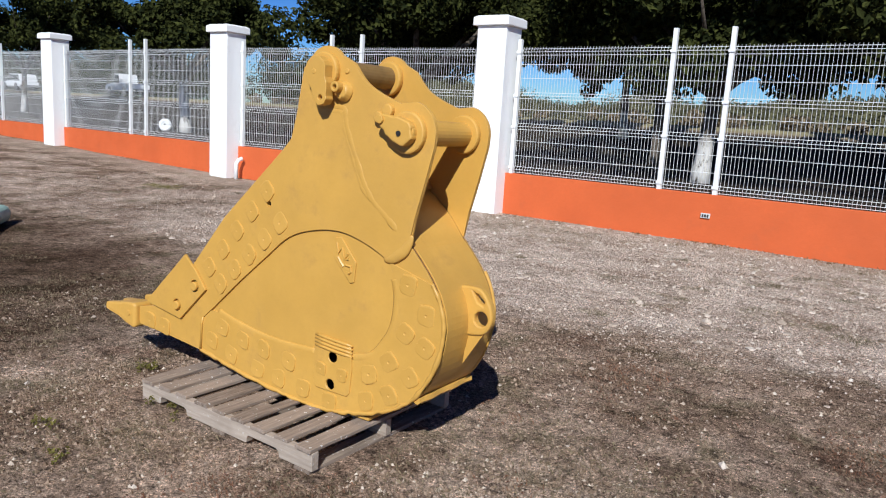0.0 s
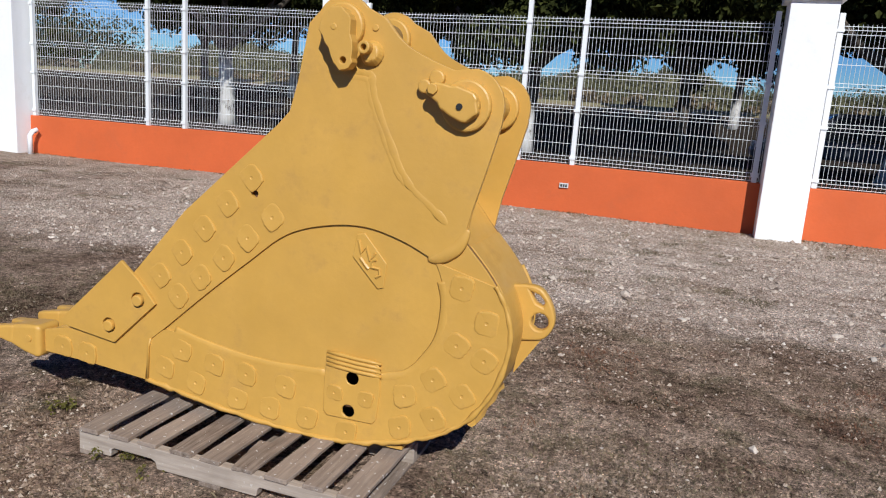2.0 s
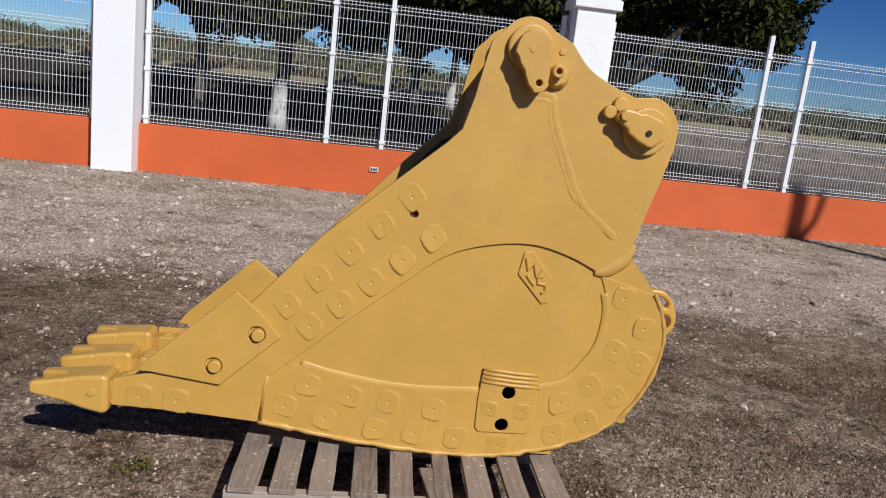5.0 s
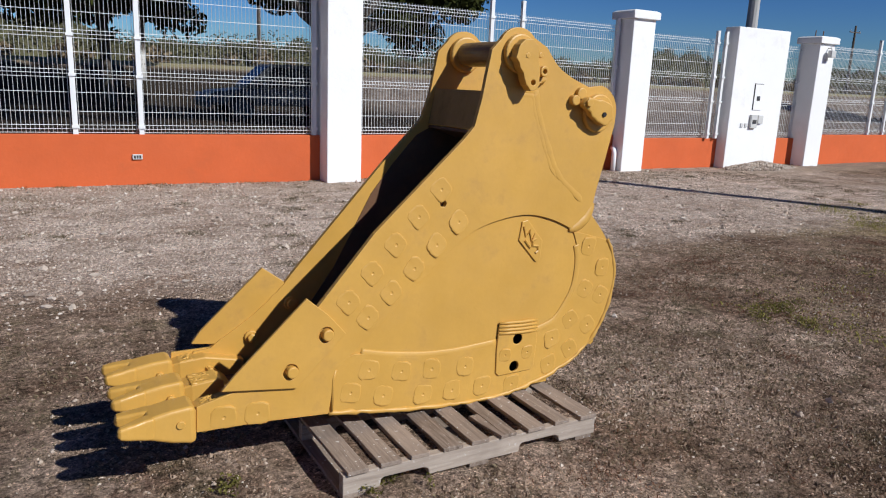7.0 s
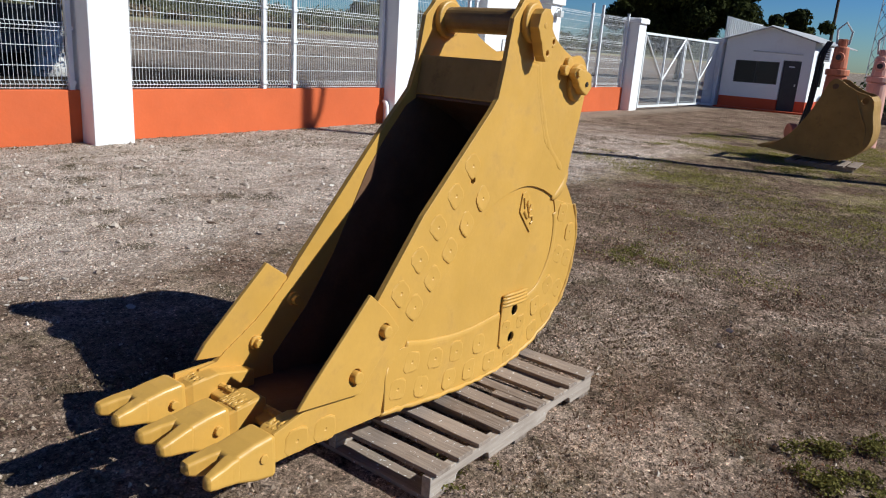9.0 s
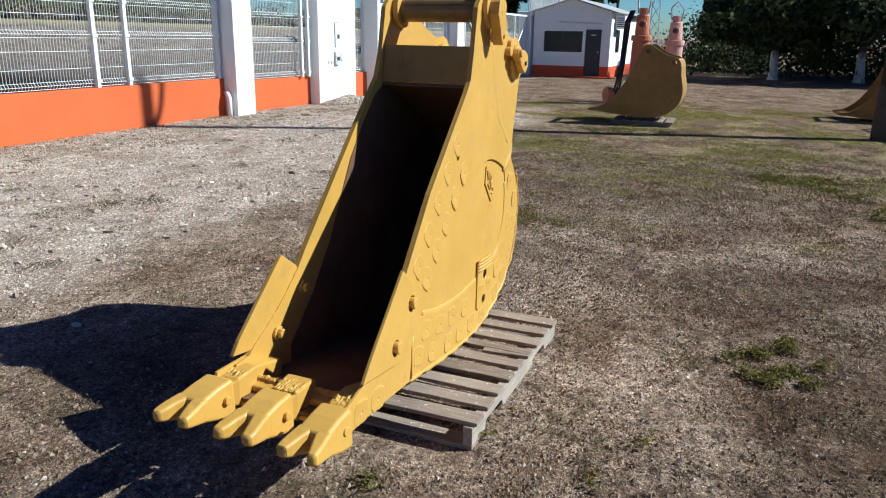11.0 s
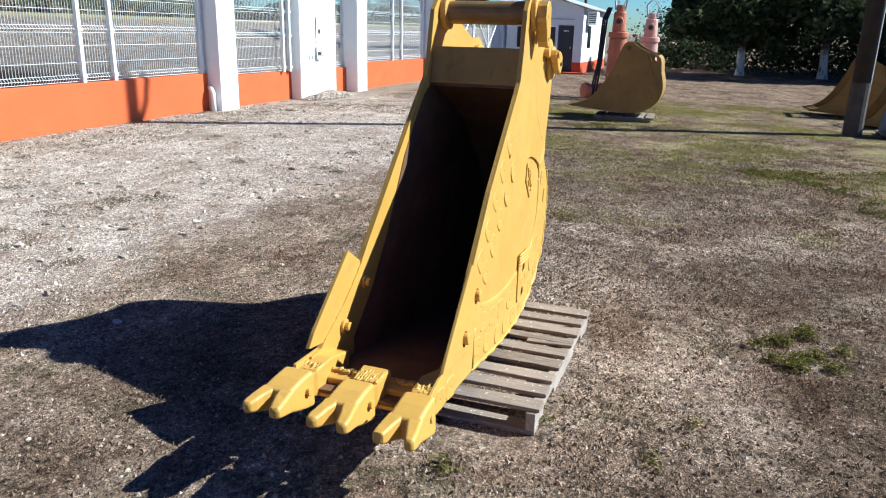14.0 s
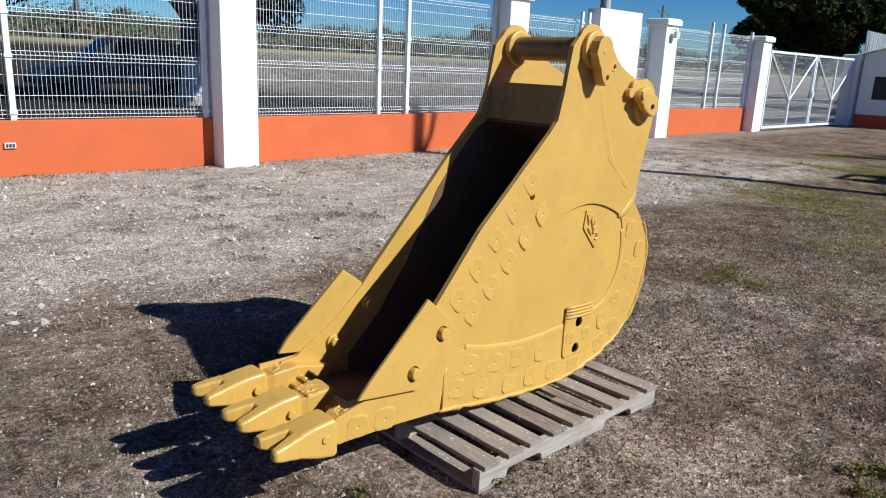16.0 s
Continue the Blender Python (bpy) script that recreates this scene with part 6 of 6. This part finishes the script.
# hydraulic cylinders standing behind the old bucket
def cylinder_stand(x, y, mat, label, tall, hose):
    ob = empty("hydraulic_hammer", (x, y, 0), label, "hydraulic hammer", "hydraulic hammers")
    bm = bmesh.new()
    rod(bm, (x, y, -0.06), (x, y, tall * 0.66), 0.25, 20, 0.21)
    part("housing", bm, mat, ob, bevel=0.03)
    bm = bmesh.new()
    rod(bm, (x, y, tall * 0.66), (x, y, tall * 0.72), 0.245, 20)
    part("collar", bm, mat, ob, bevel=0.02)
    bm = bmesh.new()
    rod(bm, (x, y, tall * 0.72), (x, y, tall * 0.93), 0.175, 16, 0.15)
    part("neck", bm, mat, ob, bevel=0.03)
    bm = bmesh.new()
    rod(bm, (x - 0.2, y, tall * 0.83), (x + 0.2, y, tall * 0.83), 0.115, 14)
    part("cross_boss", bm, mat, ob, bevel=0.02)
    bm = bmesh.new()
    rod(bm, (x - 0.206, y, tall * 0.83), (x - 0.198, y, tall * 0.83), 0.06, 12)
    part("bore", bm, "box_dark", ob, "dark round bore")
    bm = bmesh.new()
    rod(bm, (x, y, tall * 0.93), (x, y, tall), 0.1, 12)
    part("head", bm, mat, ob, bevel=0.02)
    bm = bmesh.new()
    tube(bm, [(x, y + 0.12, tall * 0.95), (x, y + 0.15, tall + 0.2), (x, y, tall + 0.35), (x, y - 0.15, tall + 0.15), (x, y - 0.12, tall * 0.95)], 0.022, 6)
    part("lifting_sling", bm, "box_grey", ob, "grey lifting sling loop")
    for s in range(hose):
        bm = bmesh.new()
        tube(bm, [(x - 0.1, y + 0.2 + 0.04 * s, tall * 0.97), (x - 0.22, y + 0.28 + 0.05 * s, tall * 0.85), (x - 0.28, y + 0.33 + 0.04 * s, tall * 0.4), (x - 0.3, y + 0.42 + 0.07 * s, 0.05)], 0.024, 6)
        part("hose", bm, "dark", ob, "black hydraulic hose")
    return ob


cylinder_stand(13.6, 4.12, "salmon", "tall salmon-primed hydraulic hammer with black hoses", 2.3, 3)
cylinder_stand(14.7, 3.44, "pink", "tall pale pink hydraulic hammer with a sling", 2.15, 0)
ram = empty("hydraulic_ram", (13.6, 4.45, 0.2), "salmon hydraulic ram lying with its rod eye outward", "hydraulic ram")
bm = bmesh.new()
rod(bm, (13.7, 4.35, 0.3), (13.4, 4.75, 0.24), 0.1, 14)
part("tube", bm, "salmon", ram)
bm = bmesh.new()
rod(bm, (13.42, 4.72, 0.2), (13.32, 4.85, 0.2), 0.2, 18)
part("rod_eye", bm, "salmon", ram, bevel=0.03)
bm = bmesh.new()
box(bm, (13.5, 4.45, -0.06), (13.7, 4.65, 0.17))
part("support_block", bm, "wood", ram)


# stack of track sprockets
def sprocket(x, y, z, r, teeth, tilt):
    ob = empty("track_sprocket", (x, y, z), "worn ochre iron track sprocket lying in a stack", "sprocket", "sprockets in a stack")
    out = []
    for k in range(teeth * 4):
        a = 2 * math.pi * k / (teeth * 4)
        q = r * (1.0 if k % 4 in (0, 1) else 0.78)
        out.append((q * math.cos(a), q * math.sin(a)))
    bm = plate(out, -0.024, 0.024, [ring_pts(0, 0, r * 0.5, 24)])
    bmesh.ops.transform(bm, matrix=pose(x, y, z, 90 + tilt, tilt * 0.7, 20 * z), verts=bm.verts)
    part("toothed_rim", bm, "sprocket", ob, bevel=0.012)
    bm = bmesh.new()
    rod(bm, (x, y, z - 0.06), (x, y, z + 0.05), r * 0.55, 22)
    part("hub", bm, "rust", ob, "rusty dark hub")


for k, (dz, rr, tl) in enumerate(((0.07, 0.36, 0), (0.2, 0.3, 4), (0.34, 0.4, -3), (0.48, 0.42, 2))):
    sprocket(7.0 + 0.03 * k, -2.16 - 0.03 * k, ground_z(7.0, -2.16) + dz, rr, 13, tl)
ob = empty("link_frame", (8.7, -3.13, ground_z(8.7, -3.13)), "upright yellow machine link behind the sprockets", "machine part")
bm = plate(bean(0, 0.25, 0, 0.75, 0.2, 0.14), -0.1, 0.1, [ring_pts(0, 1.0, 0.06)])
bmesh.ops.transform(bm, matrix=Matrix.Translation((8.7, -3.13, ground_z(8.7, -3.13))) @ Matrix.Rotation(radians(-80), 4, "Z"), verts=bm.verts)
part("link", bm, "yellow_old", ob, bevel=0.015)

bm = bmesh.new()
rod(bm, (-8.25, 3.48, 0.11), (-9.05, 4.13, 0.11), 0.105, 18)
rod(bm, (-8.20, 3.44, 0.12), (-8.27, 3.50, 0.12), 0.125, 18)
thing("flanged_pipe", bm, "green_pipe", "pale green flanged pipe lying on the ground", "pipe")


# ---- ground cover ----
def tufts(name, places, per, height, mat, label, seed, spread=0.06, width=0.003):
    rng = np.random.default_rng(seed)
    vs, fs = [], []
    for x, y, s in places:
        z = ground_z(x, y)
        for _ in range(per):
            a, l = rng.uniform(0, 6.283), rng.uniform(0.2, 1.0)
            bx, by = x + rng.normal() * spread * s, y + rng.normal() * spread * s
            h = height * s * rng.uniform(0.5, 1.2)
            dx, dy = math.cos(a), math.sin(a)
            w = width * rng.uniform(0.7, 1.4)
            i = len(vs)
            vs += [(bx - dy * w, by + dx * w, z - 0.003), (bx + dy * w, by - dx * w, z - 0.003), (bx + dx * h * l * 0.6 + dy * w * 0.6, by + dy * h * l * 0.6 - dx * w * 0.6, z + h * 0.7), (bx + dx * h * l * 1.3, by + dy * h * l * 1.3, z + h * (1.1 - 0.5 * l))]
            fs.append((i, i + 1, i + 2, i + 3))
    me = bpy.data.meshes.new(name)
    me.from_pydata(vs, [], fs)
    me.materials.append(M[mat])
    return tagged(new(name, me), label, "grass", kind="stuff")


rng = np.random.default_rng(77)


def free(x, y):
    return not (-3.3 < x < -1.8 and 2.1 < y < 3.2)


spots = []
while len(spots) < 5200:
    x, y = rng.uniform(-8, 9), rng.uniform(-0.8, 10.6)
    q = noise.noise(Vector((x * 0.55, y * 0.55, 2.0))) + 0.5 * noise.noise(Vector((x * 2, y * 2, 8.0)))
    lane = smooth01(3.6, 6.0, y) * (1 - smooth01(8.2, 9.6, y)) * (1 - smooth01(5, 9, x))
    if free(x, y) and q > -0.1 + 0.75 * lane and y > -0.8:
        spots.append((x, y, rng.uniform(0.4, 1.0)))
tufts("dry_grass", spots, 14, 0.026, "dry_grass", "short dry straw-coloured grass scattered over the soil", 3, 0.07, 0.0016)
spots = []
while len(spots) < 11000:
    x, y = rng.uniform(0.5, 15), rng.uniform(-4, 6.5)
    q = noise.noise(Vector((x * 0.45, y * 0.45, 5.0))) + 0.6 * noise.noise(Vector((x * 2, y * 2, 1.0)))
    q += 0.45 * noise.noise(Vector((x * 5.5, y * 5.5, 3.0)))
    if q > 0.17 + 0.1 * rng.normal() + 0.3 * (1 - smooth01(0.5, 4, x)) + 0.7 * smooth01(3.0, 5.5, y) * (1 - smooth01(4.0, 7.0, x)):
        spots.append((x, y, rng.uniform(0.5, 1.1)))
tufts("green_grass", spots, 9, 0.022, "grass_green", "short olive green grass in patches on the open yard", 4, 0.12, 0.005)
spots = []
clumps = [(-2.69, 7.27), (-1.22, 6.8), (-1.05, 6.98), (-0.61, 6.75), (-3.84, 7.4), (-1.77, 7.96), (-1.28, 8.29), (-2.42, 8.93), (-0.27, 6.51)]
while len(clumps) < 52:
    x, y = rng.uniform(-14, 8), rng.uniform(5.6, 10.2)
    if noise.noise(Vector((x * 0.5, y * 0.8, 6.0))) > rng.uniform(-0.35, 0.35):
        clumps.append((x, y))
for x, y in clumps:
    wide, deep, n = rng.uniform(0.04, 0.13), rng.uniform(0.03, 0.08), int(rng.uniform(3, 15))
    for _ in range(n):
        spots.append((x + rng.normal() * wide, y + rng.normal() * deep, rng.uniform(0.5, 1.1)))
tufts("dead_grass", spots, 26, 0.016, "grass_dead", "flat dark clumps of dead grass on the gravel", 14, 0.055, 0.0028)
spots = [(rng.uniform(-6, 6), rng.uniform(-0.3, 4.4), rng.uniform(0.4, 1.0)) for _ in range(3600)]
tufts("dead_grass_litter", [q for q in spots if free(q[0], q[1])], 11, 0.02, "grass_dead", "dark dead grass scraps on the brown soil", 15, 0.045, 0.0017)


# low reddish dead weeds in loose patches
spots = []
while len(spots) < 1500:
    x, y = rng.uniform(-2.4, 4.5), rng.uniform(-0.4, 4.6)
    q = noise.noise(Vector((x * 1.1, y * 1.1, 12.0))) + 0.5 * noise.noise(Vector((x * 4, y * 4, 2.0)))
    if free(x, y) and q > 0.22 + 0.08 * rng.normal():
        spots.append((x, y, rng.uniform(0.4, 1.0)))
tufts("reddish_weeds", spots, 10, 0.022, "grass_red", "low reddish-brown dead weeds in patches on the soil", 17, 0.05, 0.0026)

# dry scraps caught along the foot of the wall
spots = []
for k in range(len(PILLARS) - 2):
    (xa, ya), (xb, yb) = PILLARS[k], PILLARS[k + 1]
    for _ in range(int(26 * (xb - xa))):
        s = rng.random()
        x = xa + (xb - xa) * s
        if noise.noise(Vector((x * 1.4, 3.0, 1.0))) > rng.uniform(-0.4, 0.4):
            spots.append((x, ya + (yb - ya) * s + 0.26 - abs(rng.normal()) * 0.09, rng.uniform(0.4, 1.2)))
tufts("wall_foot_litter", spots, 8, 0.03, "dead_leaf", "dry brown weed scraps along the foot of the wall", 16, 0.05, 0.004)


def weed(x, y, r, n, seed, h=0.05, size=0.018):
    """A flat spreading weed of many small leaves on thin stems."""
    rng = np.random.default_rng(seed)
    ob = empty("weed", (x, y, ground_z(x, y)), "low spreading green weed growing out of the gravel", "plant", "weeds in the gravel")
    hubs = rng.normal(size=(14, 2)) * r * np.array([0.55, 0.4])
    pick = rng.integers(0, 14, n)
    off = hubs[pick] + rng.normal(size=(n, 2)) * r * 0.11
    rise = np.exp(-np.sum(((off - hubs[pick]) / (0.16 * r)) ** 2, axis=1))
    c = np.stack([x + off[:, 0], y + off[:, 1], ground_z(x, y) + 0.006 + h * rng.uniform(0, 1, n) * (0.35 + 0.65 * rise)], axis=1)
    nr = np.stack([0.8 * rng.normal(size=n), 0.8 * rng.normal(size=n), np.ones(n)], axis=1)
    nr /= np.linalg.norm(nr, axis=1)[:, None]
    leaf_mesh("leaves", "leaf_weed", c, nr, size, ob, 0.55)


for k, (x, y, r, n) in enumerate(((-1.79, 1.05, 0.29, 2300), (0.68, 3.0, 0.34, 800), (-3.1, 0.15, 0.14, 300), (-2.79, 1.55, 0.06, 60), (-11.8, 8.0, 0.5, 900), (-3.15, 1.68, 0.06, 60), (-4.1, 1.0, 0.12, 160), (-1.1, 0.2, 0.1, 140), (-2.92, 2.17, 0.12, 220), (-3.5, 2.42, 0.09, 120))):
    weed(x, y, r, n, 100 + k)
for k, (x, y, r, n) in enumerate(((4.0, 1.0, 0.5, 1100), (3.65, 0.42, 0.55, 1200), (4.5, -0.7, 0.75, 1500), (2.28, -0.12, 0.3, 800), (3.6, -1.08, 0.4, 700), (8.2, 3.3, 0.7, 1300))):
    weed(x, y, r, n, 200 + k, 0.045, 0.03)

# loose stones
def stones(name, count, area, smin, smax, label, seed, weight, round_ones=True, mat="stone", tall=(0.45, 0.75), power=4):
    """Scattered stones as one mesh; weight(x, y) thins them out by place."""
    rng = np.random.default_rng(seed)
    if round_ones:
        base = bmesh.new()
        bmesh.ops.create_icosphere(base, subdivisions=1, radius=1.0)
        bv = np.array([v.co[:] for v in base.verts]); bf = np.array([[v.index for v in f.verts] for f in base.faces])
        base.free()
    else:
        bv = np.array([(1, 0, 0), (-1, 0, 0), (0, 1, 0), (0, -1, 0), (0, 0, 1)], dtype=float)
        bf = np.array([(0, 2, 4), (2, 1, 4), (1, 3, 4), (3, 0, 4)])
    x, y = rng.uniform(area[0], area[1], count * 3), rng.uniform(area[2], area[3], count * 3)
    off_pallet = ~((x > -3.3) & (x < -1.8) & (y > 2.1) & (y < 3.2))
    keep = np.nonzero(off_pallet & (rng.random(len(x)) < weight(x, y)))[0][:count]
    x, y, n = x[keep], y[keep], len(keep)
    s = (smin + (smax - smin) * rng.random(n) ** power)[:, None, None]
    p = bv[None] * (1 + 0.28 * rng.normal(size=(n, len(bv), 1)))
    p = p * np.stack([np.ones(n), rng.uniform(0.6, 1, n), rng.uniform(*tall, n)], axis=1)[:, None, :] * s
    t = rng.uniform(0, 6.283, n)
    c, q = np.cos(t)[:, None], np.sin(t)[:, None]
    z = np.array([ground_z(a, b) for a, b in zip(x.tolist(), y.tolist())])
    v = np.stack([p[:, :, 0] * c - p[:, :, 1] * q + x[:, None], p[:, :, 0] * q + p[:, :, 1] * c + y[:, None], p[:, :, 2] + z[:, None] + (0.1 if round_ones else -0.05) * s[:, :, 0]], axis=2)
    f = bf[None] + (np.arange(n) * len(bv))[:, None, None]
    me = bpy.data.meshes.new(name)
    me.from_pydata(v.reshape(-1, 3).tolist(), [], f.reshape(-1, 3).tolist())
    me.materials.append(M[mat])
    tagged(new(name, me), label, "stones", kind="stuff")


def ease(a, b, v):
    t = np.clip((v - a) / (b - a), 0, 1)
    return t * t * (3 - 2 * t)


def lane_weight(x, y):
    return 0.03 + 0.97 * (0.25 + 0.75 * ease(-11, -5.5, x)) * ease(4.6, 5.7, y) * (1 - ease(10.6, 11.3, y)) * (1 - ease(5, 10, x))


def soil_weight(x, y):
    near = 1 - ease(4.6, 5.6, y)
    bare = ease(2.8, 3.6, y) * (1 - ease(0.5, 2.5, x))
    near = near * (0.3 + 0.7 * ease(0.6, 1.9, y)) * (0.45 + 0.55 * ease(-4.6, -3.0, x))
    return near * (1 - 0.6 * bare) * (1 - 0.6 * ease(1.5, 4.0, x)) * (0.55 + 0.45 * np.sin(1.7 * x + 2.1 * np.sin(1.3 * y)) * np.sin(2.3 * y + x))


stones("gravel", 150000, (-14, 7, 4.2, 11.2), 0.004, 0.017, "loose grey-tan gravel stones scattered on the lane", 9, lane_weight, False, tall=(0.5, 0.95), power=5)
stones("rubble_stones", 3400, (-8, 7, 5.0, 10.8), 0.010, 0.042, "scattered pale fist-sized and smaller stones on the lane", 19, lane_weight, True, power=3)
stones("soil_crumbs", 125000, (-5.5, 4.5, -0.4, 5.6), 0.0035, 0.0135, "small brown soil crumbs and grit on the yard", 12, soil_weight, False, "crumb", (0.6, 1.2), 4)
stones("pebbles", 330, (-6, 4, 1.4, 9.8), 0.010, 0.027, "larger pale pebbles lying on the yard", 10, lambda x, y: np.ones(len(x)))
